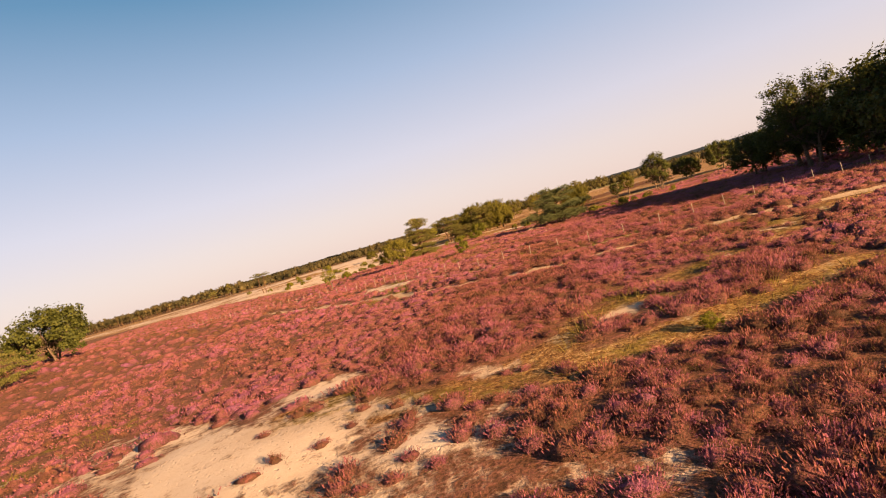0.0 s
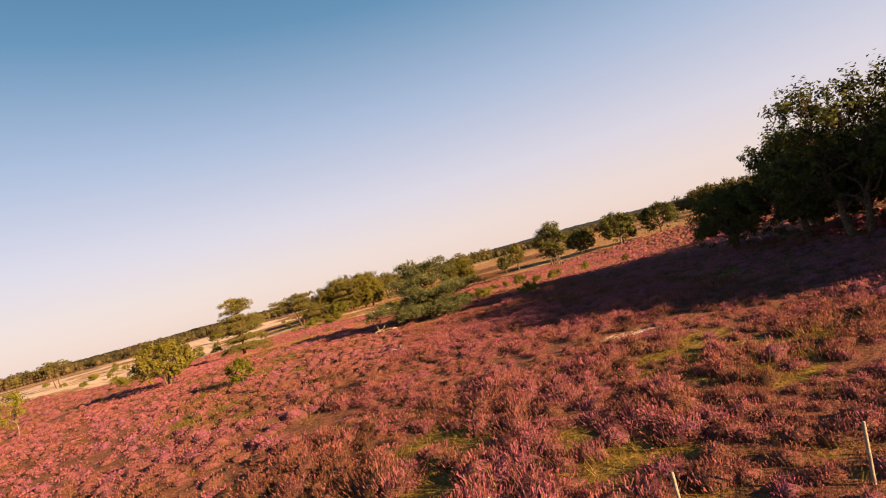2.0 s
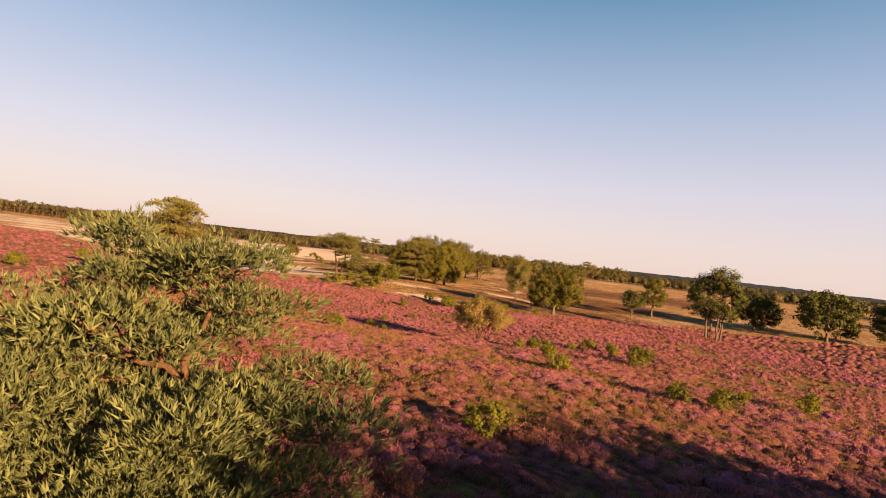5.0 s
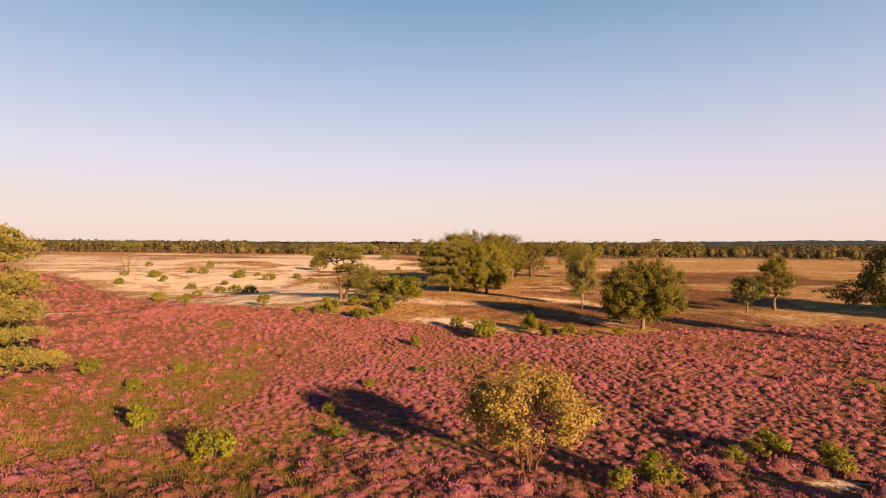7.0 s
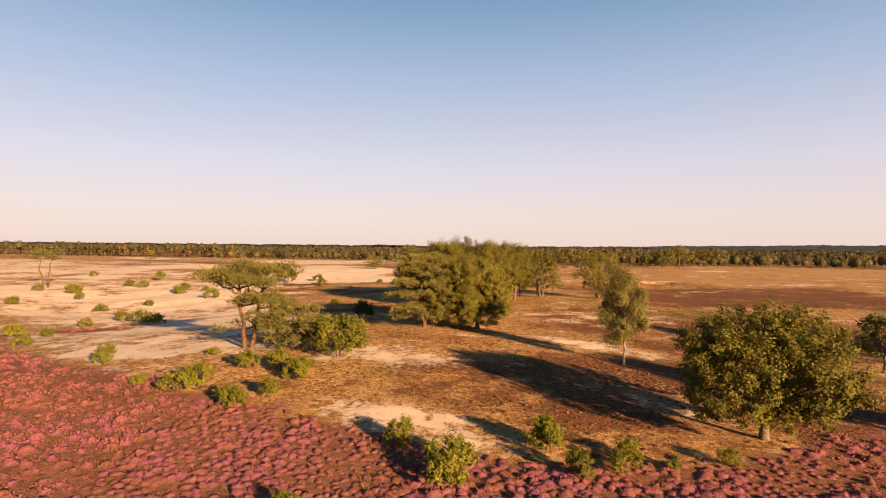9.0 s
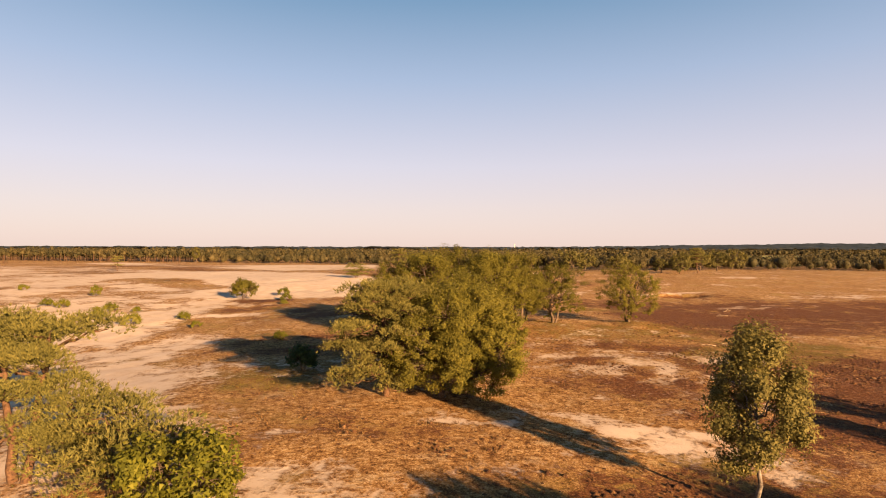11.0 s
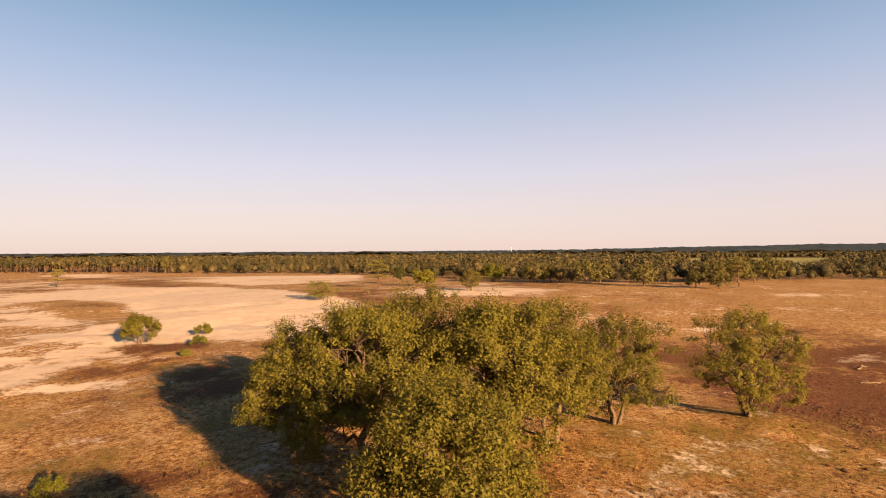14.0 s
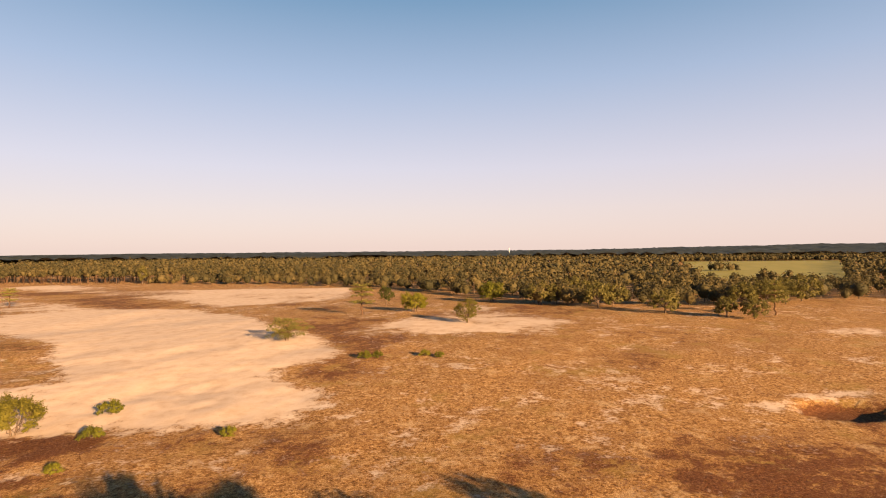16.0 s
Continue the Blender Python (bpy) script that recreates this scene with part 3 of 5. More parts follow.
CLEARING = [(-6, 22), (-1, 19.5), (3, 18), (6.5, 20.5), (8, 22.2), (11.2, 23.6), (13.5, 24.6), (16.2, 25.8), (20.8, 27.8), (25, 30.6), (31, 33)]
CLEARING_ARM = [(4, 18), (8, 18), (12, 18.3), (17, 19)]
BROWN_AND_SHADE = ([(82, 312), (107, 312), (160, 312), (150, 255), (103, 262), (82, 258), (76, 272)],
               [(36, 186), (50, 176), (75, 178), (92, 190), (88, 204), (70, 207), (52, 206), (38, 199)],
               [(56, 254), (72, 256), (92, 250), (112, 236), (104, 208), (72, 208), (62, 222), (55, 238)],
               [(78, 222), (100, 224), (104, 236), (84, 234)],
               [(32, 190), (44, 188), (48, 183), (45, 179), (35, 184)],
               [(-12, 325), (2, 324), (10, 307), (4, 297), (-4, 292), (-12, 303)],
               [(64, 298), (78, 298), (84, 304), (76, 308), (66, 306)],
               # last two: brown painted where the tree groups' shadows fall, to warm them
               [(6, 282), (26, 278), (32, 290), (22, 303), (8, 300)],
               [(12, 243), (34, 242), (36, 256), (18, 259)])
GRAVEL = [(60.5, 213.5, 9, 2.6, -18, 0.9), (68, 235.5, 6, 3.0, 0, 0.85), (75.0, 240.8, 8, 2.2, 8, 0.9), (49.5, 215.8, 6, 2.4, 0, 0.7), (69.8, 221.3, 4, 1.6, 0, 0.55), (82.6, 260.4, 4, 1.6, -30, 0.6), (64, 252.6, 4, 1.6, 10, 0.6),
          (55.8, 247.9, 3, 1.4, 0, 0.7), (120, 302, 10, 3, 10, 0.6), (150, 321.5, 12, 4, 0, 0.75), (118.7, 397, 9, 4, 0, 0.65), (53.2, 353, 5, 2.2, 0, 0.6)]
FOOTPATH = [(60, 255), (52, 300), (48.2, 320), (46.9, 333.7), (41.9, 350.8), (30, 372)]
DUNE_HEATH = [(-320, 620), (-60, 360), (-10, 330), (20, 330), (110, 430), (60, 500), (-200, 640)]
GRASSY = [(-6, 152), (16, 151), (26, 146), (38, 138), (50, 133), (64, 134), (70, 118), (58, 106), (22, 106), (6, 118)]
FIELD = [(215, 600), (300, 590), (700, 1160), (450, 1180)]


def zones(x, y):
    """Sand, heather and green shares of the ground."""
    wob = 9 * (fractal(x, y, 22, 31) - 0.5)
    wx, wy = x + wob, y + 9 * (fractal(x, y, 22, 57) - 0.5)
    blotch = np.clip((0.60 - fractal(x, y, 13, 77)) * 6, 0, 1)
    sand = inside(wx, wy, DUNES, 7) * (0.44 + 0.50 * blotch)
    sand = np.maximum(sand, inside(wx, wy, SOUTH_SAND, 4) * (0.50 + 0.42 * np.clip((0.56 - fractal(x, y, 8, 78)) * 6, 0, 1)))
    sand = np.maximum(sand, 1.1 * inside(x + wob * 0.4, wy, CLEAN_DUNE, 4))
    sand = sand * (1 - 0.75 * inside(wx, wy, OLIVE_DUNE, 5))
    sand = np.maximum(sand, inside(wx, wy, FAR_SAND, 8))
    sand = np.maximum(sand, inside(wx, wy, MID_SAND, 5))
    for cx, cy, rx, ry, turn in SAND_SPOTS:
        sand = np.maximum(sand, patch(x + wob * 0.15, y, cx, cy, rx, ry, turn))
    trod = np.maximum(along(x, y, SAND_PATH, 0.80, 0.40), 0.6 * along(x, y, FENCE_TRAIL, 0.3, 0.25))
    sand = np.maximum(sand, trod)
    heath = inside(wx, wy, HEATH_EDGE, 2.5)
    open_dry = (1 - heath)
    speck = fractal(x, y, 9, 101)
    sand = np.maximum(sand, open_dry * np.clip((speck - 0.45) * 2.0, 0, 0.36))
    clear = np.maximum(along(x + wob * 0.15, y, CLEARING, 1.3, 0.9), along(x, y + wob * 0.15, CLEARING_ARM, 1.1, 0.8))
    lush = heath * np.clip((fractal(x, y, 11, 5) - np.where(y < 42, 0.70, 0.60)) * 6, 0, 0.8)
    fenced = along(x, y, FENCE_TRAIL, 3.2, 2.5)
    lush = np.maximum(lush, heath * fenced * np.clip((fractal(x, y, 3.6, 65) - 0.38) * 4.5, 0, 0.85))
    lush = np.maximum(lush, np.clip(0.2 + 1.1 * np.maximum(patch(x, y, 18, 52, 10, 5, -38), patch(x, y, 27, 50, 7, 4, -10)), 0, 0.9) * np.clip((fractal(x, y, 2.6, 64) - 0.34) * 5, 0, 1) * (np.hypot(x - 21, y - 51) < 15))
    lush = np.maximum(lush, 0.7 * inside(x, y, GRASSY, 5) * np.clip((fractal(x, y, 4.2, 63) - 0.32) * 4.0, 0, 1))
    lush = np.maximum(lush, 0.75 * patch(x, y, 24, 88, 13, 9, 30) * np.clip((fractal(x, y, 4, 66) - 0.30) * 4, 0, 1.2))
    lush = np.maximum(lush, clear * 0.52)
    sand = np.maximum(sand, clear * np.clip((fractal(x, y, 2.4, 88) - 0.48) * 3, 0, 0.36))
    lush = np.maximum(lush, 0.9 * inside(x, y, FIELD, 15))
    lush = np.maximum(lush, 0.75 * patch(x, y, 74, 262, 22, 12, 15))
    lush = np.maximum(lush, 0.6 * patch(x, y, 96, 208, 30, 8, 10))
    lush = np.maximum(lush, np.clip(1.5 * patch(x, y, 89, 247, 13, 6, 25), 0, 0.62))
    lush = np.maximum(lush, np.clip(1.2 * patch(x, y, 81, 293, 9, 4, 10), 0, 0.5))
    lush = np.maximum(lush, 0.8 * np.maximum(patch(x, y, 98, 252, 22, 7, -20), patch(x, y, -24, 335, 18, 12, 60)) * np.clip((fractal(x, y, 6, 61) - 0.30) * 4, 0, 1))
    lush = np.maximum(lush, 0.85 * np.maximum(patch(x, y, 24, 229, 18, 9, 30), patch(x, y, 2, 285, 22, 12, 60)) * np.clip((fractal(x, y, 7, 62) - 0.30) * 4, 0, 1))
    lush = np.maximum(lush, 0.4 * inside(x, y, [(48, 84), (60, 94), (110, 100), (110, 40), (62, 48), (50, 62)], 4) * np.clip((fractal(x, y, 6, 67) - 0.3) * 4, 0, 1))
    heath = heath * (1 - 0.9 * clear)
    needles = np.clip(1.5 * np.maximum(patch(x, y, 29.5, 91.0, 6.5, 1.8, -20), patch(x, y, 34, 90, 3.0, 1.6, 0)), 0, 1)
    heath, lush = heath * (1 - 0.92 * needles), lush * (1 - needles)
    lush = np.maximum(lush, 0.42 * inside(wx, wy, OLIVE_DUNE, 8))
    stray = np.clip(1.3 * patch(x, y, -11.5, 226, 7, 3, 10), 0, 1)
    heath, sand = np.maximum(heath, stray), sand * (1 - stray)
    sand = sand * (1 - np.clip(1.4 * patch(x, y, 20, 270, 12, 8, 50), 0, 0.55))
    lush = np.maximum(lush, 0.75 * patch(x, y, 22, 262, 18, 12, 60) * np.clip((fractal(x, y, 5, 60) - 0.34) * 4, 0, 1))
    return sand, heath, lush


def brown_share(x, y):
    """Dead brown heather on the dry ground, brown painted under two tree shadows, and the gravelly scree in it."""
    mottle = np.clip((fractal(x, y, 10, 121) - 0.42) * 5, 0, 1)
    patchy = np.clip((fractal(x, y, 7, 123) - 0.40) * 5, 0, 1)
    brown = np.zeros_like(x)
    for k, poly in enumerate(BROWN_AND_SHADE):
        least = (0.62, 0.5, 0.5)[k] if k < 3 else 0.3
        brown = np.maximum(brown, inside(x + 6 * (fractal(x, y, 9, 127) - 0.5), y, poly, 5) * (least + (1.1 - least) * patchy))
    fleck = np.clip((fractal(x, y, 3.1, 124) - 0.40) * 5, 0, 1)
    gravel = inside(x, y, [(56, 256), (72, 256), (86, 242), (84, 228), (66, 226), (54, 236)], 5) * 0.48 * fleck
    for cx, cy, rx, ry, turn, most in GRAVEL:
        gravel = np.maximum(gravel, np.clip(1.6 * patch(x, y, cx, cy, rx, ry, turn), 0, 0.7 * most) * (0.35 + 0.65 * fleck))
    brown = np.maximum(brown * (1 - gravel), 0.38 * (y > 186) * np.clip((fractal(x, y, 30, 125) - 0.52) * 7, 0, 1) * mottle)
    brown = np.maximum(brown, 0.55 * inside(x, y, [(4, 318), (28, 320), (52, 308), (66, 314), (112, 318), (100, 296), (58, 292), (20, 298)], 6) * (0.3 + 0.7 * mottle))
    brown = np.maximum(brown, 0.6 * inside(x, y, DUNE_HEATH, 8) * np.clip((fractal(x, y, 26, 122) - 0.46) * 7, 0, 1))
    return brown * (1 - inside(x, y, CLEAN_DUNE, 4)), gravel


def spaced(start, stop, fine_a, fine_b, step, grow_by):
    """Grid lines: step apart between fine_a and fine_b, then wider and wider."""
    mid = list(np.arange(fine_a, fine_b, step))
    up, s = [], step
    x = mid[-1]
    while x < stop and stop - x > 0.5 * step:
        s *= grow_by
        x += s
        up.append(min(x, stop))
    down, s, x = [], step, mid[0]
    while x > start and x - start > 0.5 * step:
        s *= grow_by
        x -= s
        down.append(max(x, start))
    return np.array(down[::-1] + mid + up)


def ground_sheet():
    """The whole ground as one sheet, finest where the way passes low."""
    xs = np.unique(np.concatenate([spaced(-3500, 36, -8, 34, 0.85, 1.05), spaced(34, 3500, 34.7, 90, 1.05, 1.05)]))
    ys = np.unique(np.concatenate([spaced(-400, 66, 10, 64, 0.7, 1.05), spaced(64, 190, 64.8, 189, 1.05, 1.05), spaced(190, 4800, 191.5, 340, 1.5, 1.045)]))
    gx, gy = np.meshgrid(xs, ys)
    x, y = gx.ravel(), gy.ravel()
    sand, heath, lush = zones(x, y)
    z = heights(x, y)
    brown, gravel = brown_share(x, y)
    hollow = np.clip((np.clip(1 - ((x - 109.4) / 7.0) ** 2 - ((y - 326.4) / 4.8) ** 2, 0, 1)) * 3, 0, 1)
    burnt = np.where(y > 170, np.maximum(brown, hollow), np.maximum(along(x, y, SAND_PATH, 1.6, 0.8), 0.55 * along(x, y, CLEARING, 1.5, 0.9)))
    sand = np.maximum(sand, 0.47 * along(x, y, FOOTPATH, 0.5, 0.8)) * (1 - 0.85 * hollow) * (1 - 0.85 * np.where(y > 200, brown, 0))
    sand = np.maximum(sand, 1.15 * gravel)
    z = z - 1.2 * hollow
    # trodden prints in the sandy path
    prints = along(x, y, SAND_PATH, 0.95, 0.3) * (value_noise(x, y, 1.3, 8) - 0.5) * 0.16
    z = z + prints - 0.10 * along(x, y, SAND_PATH, 0.9, 0.5)
    n, m = len(xs), len(ys)
    i = (np.arange(m - 1)[:, None] * n + np.arange(n - 1)[None]).ravel()
    me = mesh_of("ground", np.stack([x, y, z], 1), np.stack([i, i + 1, i + n + 1, i + n], 1), GROUND, True)
    layer = me.color_attributes.new("zone", "FLOAT_COLOR", "POINT")
    layer.data.foreach_set("color", np.stack([sand, heath, lush, burnt], 1).astype(np.float32).ravel())
    tagged(new("ground", me), "rolling heath of pale sand, dry brown grass and litter", "ground", kind="structure")


ground_sheet()


# ---- heather, grass and straw: what nobody could count ----
def blade_patch(rng, blades, radius, tall, width, splay):
    """A template: a tussock of narrow blades. Returns verts, faces, height share."""
    a = rng.uniform(0, 2 * np.pi, blades)
    r = radius * np.sqrt(rng.uniform(0, 1, blades))
    dome = np.sqrt(np.clip(1 - (r / radius) ** 2 * 0.8, 0, 1))
    foot = np.stack([r * np.cos(a), r * np.sin(a), np.zeros(blades)], 1)
    lift = tall * dome * rng.uniform(0.75, 1.15, blades)
    out = splay * (r / radius)[:, None] * np.stack([np.cos(a), np.sin(a)], 1) * tall + rng.normal(0, 0.10 * tall, (blades, 2))
    top = np.concatenate([foot[:, :2] + out, lift[:, None]], 1)
    b = rng.uniform(0, np.pi, blades)
    w = np.stack([np.cos(b), np.sin(b), np.zeros(blades)], 1) * width * rng.uniform(0.6, 1.3, (blades, 1))
    verts = np.stack([foot - w * 1.3, top, foot + w * 1.3], 1).reshape(-1, 3)
    # low foot share: shade low on each blade is painted into its colour
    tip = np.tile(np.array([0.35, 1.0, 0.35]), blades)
    return verts, np.arange(3 * blades).reshape(-1, 3), tip


def heather_bush(rng, sprays, long, width, rings=3, spokes=8, inner=0.8, bloom=0.34, tall=0.40):
    """A template: a rounded, knobbly cushion of twigs with a fur of thin flowering sprays all over it."""
    knob = rng.normal(0, 1, (9, 3)) * np.array([1, 1, 0.5])
    knob /= np.linalg.norm(knob, axis=1)[:, None]

    def skin(a, e):
        """Point of the cushion's surface: round-about angle a, elevation share e from rim to top."""
        d = np.stack([np.cos(a) * np.cos(e), np.sin(a) * np.cos(e), np.sin(e)], -1)
        swollen = 0.72 + 0.42 * np.exp(8 * (d @ knob.T - 1)).sum(-1)
        return d * swollen[..., None] * np.array([0.55, 0.55, tall]), d
    ea = np.linspace(-0.25, 1.15, rings)
    aa = np.arange(spokes) * 2 * np.pi / spokes
    grid, _ = skin(np.tile(aa, rings), np.repeat(ea, spokes))
    top, _ = skin(np.array([0.0]), np.array([np.pi / 2]))
    core = np.vstack([grid, top]) * inner
    faces = []
    for r in range(rings - 1):
        for k in range(spokes):
            p, q = r * spokes + k, r * spokes + (k + 1) % spokes
            faces += [(p, q, q + spokes), (p, q + spokes, p + spokes)]
    for k in range(spokes):
        faces.append(((rings - 1) * spokes + k, (rings - 1) * spokes + (k + 1) % spokes, rings * spokes))
    core_tip = np.append(np.repeat(np.clip(0.02 + bloom * np.sin(np.maximum(ea, 0)), 0, 1), spokes), bloom + 0.06)
    a = rng.uniform(0, 2 * np.pi, sprays)
    e = np.arcsin(rng.uniform(0.02, 1, sprays))
    foot, d = skin(a, e)
    foot = foot * rng.uniform(inner - 0.1, 0.95, (sprays, 1))
    out = d * 0.6 + np.array([0, 0, 0.75]) + rng.normal(0, 0.25, (sprays, 3))
    out /= np.linalg.norm(out, axis=1)[:, None]
    out *= long * rng.uniform(0.55, 1.45, (sprays, 1))
    side = np.cross(out, rng.normal(0, 1, (sprays, 3)))
    side *= width * rng.uniform(0.7, 1.4, (sprays, 1)) / (np.linalg.norm(side, axis=1)[:, None] + 1e-9)
    flip = (rng.uniform(size=(sprays, 1)) < 0.45)
    p = np.where(flip, foot - side, foot)
    q = np.where(flip, foot + side, foot + out * 0.9 - side)
    s = np.where(flip, foot + out, foot + out + side)
    verts = np.stack([p, q, s], 1).reshape(-1, 3)
    low = 0.26 + (bloom - 0.16) * np.sin(e)
    high = low + rng.uniform(0.15, 0.45, sprays)
    tip = np.stack([low, np.where(flip[:, 0], low, high), high], 1).ravel()
    n = len(core)
    return np.vstack([core, verts]), np.vstack([np.array(faces), np.arange(3 * sprays).reshape(-1, 3) + n]), np.append(core_tip, tip)


def carpet(name, spots, templates, sizes, material, label, category, tones=(0.0, 1.0)):
    """All tussocks of one sort as one object."""
    x, y = spots[:, 0], spots[:, 1]
    z = heights(x, y)
    vs, fs, ts, base = [], [], [], 0
    pick = RNG.integers(len(templates), size=len(spots))
    for k, (v, f, tip) in enumerate(templates):
        sel = np.where(pick == k)[0]
        if not len(sel):
            continue
        a = RNG.uniform(0, 2 * np.pi, len(sel))
        s = sizes[sel]
        flatten = RNG.uniform(0.75, 1.25, len(sel))
        c, d = np.cos(a)[:, None], np.sin(a)[:, None]
        wide = (s * RNG.uniform(0.9, 1.5, len(sel)))[:, None]
        px = v[None, :, 0] * c * wide - v[None, :, 1] * d * s[:, None] + x[sel, None]
        py = v[None, :, 0] * d * wide + v[None, :, 1] * c * s[:, None] + y[sel, None]
        pz = v[None, :, 2] * (s * flatten)[:, None] + z[sel, None] - 0.03
        vs.append(np.stack([px, py, pz], -1).reshape(-1, 3))
        tone = np.repeat(RNG.uniform(*tones, len(sel)), len(v))
        ts.append(np.stack([np.tile(tip, len(sel)), tone], 1))
        fs.append((f[None] + (np.arange(len(sel)) * len(v))[:, None, None]).reshape(-1, f.shape[1]) + base)
        base += len(sel) * len(v)
    me = mesh_of(name, np.vstack(vs), np.vstack(fs), material, False, np.vstack(ts))
    return tagged(new(name, me), label, category, kind="stuff")


WAY = np.array([(0, 0), (6, 21), (14, 37), (23, 53), (32, 70), (39.5, 99), (43.6, 128), (45.8, 147), (47, 180), (49, 210), (50, 244)])


def off_way(x, y):
    near = np.full(x.shape, 1e9)
    for (ax, ay), (bx, by) in zip(WAY[:-1], WAY[1:]):
        ex, ey = bx - ax, by - ay
        t = np.clip(((x - ax) * ex + (y - ay) * ey) / (ex * ex + ey * ey), 0, 1)
        near = np.minimum(near, np.hypot(x - ax - t * ex, y - ay - t * ey))
    return near


def jittered(x0, x1, y0, y1, step):
    gx, gy = np.meshgrid(np.arange(x0, x1, step), np.arange(y0, y1, step))
    x = gx.ravel() + RNG.uniform(-0.5, 0.5, gx.size) * step
    y = gy.ravel() + RNG.uniform(-0.5, 0.5, gx.size) * step
    return x, y


def strewn(share, near_min, near_max, step, box):
    x, y = jittered(*box, step)
    d = off_way(x, y)
    x, y, = x[(d >= near_min) & (d < near_max)], y[(d >= near_min) & (d < near_max)]
    keep = RNG.uniform(size=len(x)) < share(x, y)
    return np.stack([x[keep], y[keep]], 1)


def heather_share(x, y):
    sand, heath, lush = zones(x, y)
    gap = np.clip((fractal(x, y, 4.5, 13) - 0.20) * 8, 0.5, 1)
    return np.clip(heath - 1.3 * sand - 0.55 * lush - 0.1 * inside(x, y, GRASSY, 5), 0, 1) * gap


def clearing_share(x, y):
    return 0.16 * along(x, y, CLEARING, 1.8, 0.5)


def grass_share(x, y):
    sand, heath, lush = zones(x, y)
    return np.clip(lush * 0.9 + heath * 0.10 + 0.5 * inside(x, y, GRASSY, 5) - sand, 0, 1)


def straw_share(x, y):
    sand, heath, lush = zones(x, y)
    brown, gravel = brown_share(x, y)
    return np.clip(1 - 1.25 * brown, 0, 1) * (np.clip((1 - heath) * (0.25 + 0.75 * np.clip((fractal(x, y, 5, 41) - 0.40) * 4, 0, 1)) - sand * 1.1, 0, 1))


def clump_sizes(spots, lo, hi):
    f = fractal(spots[:, 0], spots[:, 1], 2.6, 19)
    return lo + (hi - lo) * np.clip((f - 0.28) * 2.2, 0, 1) * RNG.uniform(0.45, 1.25, len(spots))


def bushes(first, count, sprays, long, width, rings, spokes, inner, bloom, tall):
    return [heather_bush(np.random.default_rng(first + k), sprays, long, width, rings, spokes, inner, bloom, tall) for k in range(count)]


NEAR_HEATHER = bushes(40, 10, 225, 0.115, 0.0115, 3, 7, 0.70, 0.46, 0.42)
DELL_HEATHER = bushes(80, 9, 64, 0.085, 0.018, 3, 6, 0.80, 0.58, 0.40)
SLOPE_HEATHER = bushes(50, 9, 36, 0.085, 0.024, 3, 6, 0.82, 0.62, 0.38)
MID_HEATHER = bushes(60, 8, 26, 0.095, 0.036, 2, 6, 0.84, 0.68, 0.32)
FAR_HEATHER = bushes(70, 6, 3, 0.07, 0.03, 2, 5, 0.96, 0.72, 0.27)
spots = strewn(heather_share, 0, 10.5, 0.70, (-30, 60, 2, 98))
carpet("heather_near", spots, NEAR_HEATHER, clump_sizes(spots, 0.6, 1.3), HEATHER, "pink flowering heather in dense woody tussocks on the heath", "heather", (-0.25, 0.7))
big = np.array([(5, 11.5), (10, 13), (2, 13), (3.4, 12.2), (7.5, 12.6), (1.5, 22.6), (6.4, 19.8), (9.6, 19.2), (12.6, 18.7), (0.6, 17.5), (13.5, 15.5), (5.2, 16.0)])
spots = np.vstack([strewn(clearing_share, 0, 40, 0.8, (-6, 32, 8, 32)), big])
sizes = clump_sizes(spots, 0.55, 1.3)
sizes[-len(big):] = RNG.uniform(0.85, 1.2, len(big))
carpet("heather_clump", spots, NEAR_HEATHER, sizes, HEATHER, "scattered pink heather tussocks on mossy sandy clearing", "heather", (-0.1, 0.6))
spots = strewn(heather_share, 0, 21, 0.64, (-10, 80, 98, 138))
carpet("heather_dell", spots, DELL_HEATHER, clump_sizes(spots, 0.55, 1.35), HEATHER, "wispy pink heather mixed with yellow-green grass", "heather", (-0.15, 0.88))
spots = strewn(heather_share, 0, 20, 0.58, (-10, 90, 138, 205))
carpet("heather_slope", spots, SLOPE_HEATHER, clump_sizes(spots, 0.46, 0.98), HEATHER, "purple-pink heather tussocks on the gentle slope", "heather", (0.12, 0.90))
spots = strewn(heather_share, 10.5, 21, 0.76, (-40, 70, 2, 98))
carpet("heather_bank", spots, DELL_HEATHER, clump_sizes(spots, 0.6, 1.4), HEATHER, "rose-pink heather tussocks on either side of the sandy path", "heather", (-0.1, 0.9))
spots = np.vstack([strewn(heather_share, 21, 46, 1.08, (-50, 66, 10, 98)), strewn(heather_share, 20, 50, 1.0, (-40, 100, 98, 215))])
carpet("heather_mid", spots, MID_HEATHER, clump_sizes(spots, 0.74, 1.34), HEATHER, "pink flowering heather covering the rolling heath", "heather", (-0.15, 0.85))
spots = np.vstack([strewn(heather_share, 46, 200, 1.8, (-150, 190, 20, 330)), strewn(heather_share, 21, 46, 1.5, (66, 120, 10, 98))])
carpet("heather_far", spots, FAR_HEATHER, clump_sizes(spots, 1.2, 2.1), HEATHER, "far sweep of pink heather behind the fence", "heather", (-0.25, 0.65))
TUSSOCK = [blade_patch(np.random.default_rng(80 + k), 15, 0.40, 0.38, 0.0095, 0.9) for k in range(5)]
spots = strewn(grass_share, 0, 28, 0.74, (-30, 90, 2, 280))
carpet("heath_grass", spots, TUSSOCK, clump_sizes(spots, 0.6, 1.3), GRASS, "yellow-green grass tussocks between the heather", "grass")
DELL_GRASS = [blade_patch(np.random.default_rng(120 + k), 13, 0.45, 0.52, 0.008, 0.5) for k in range(5)]


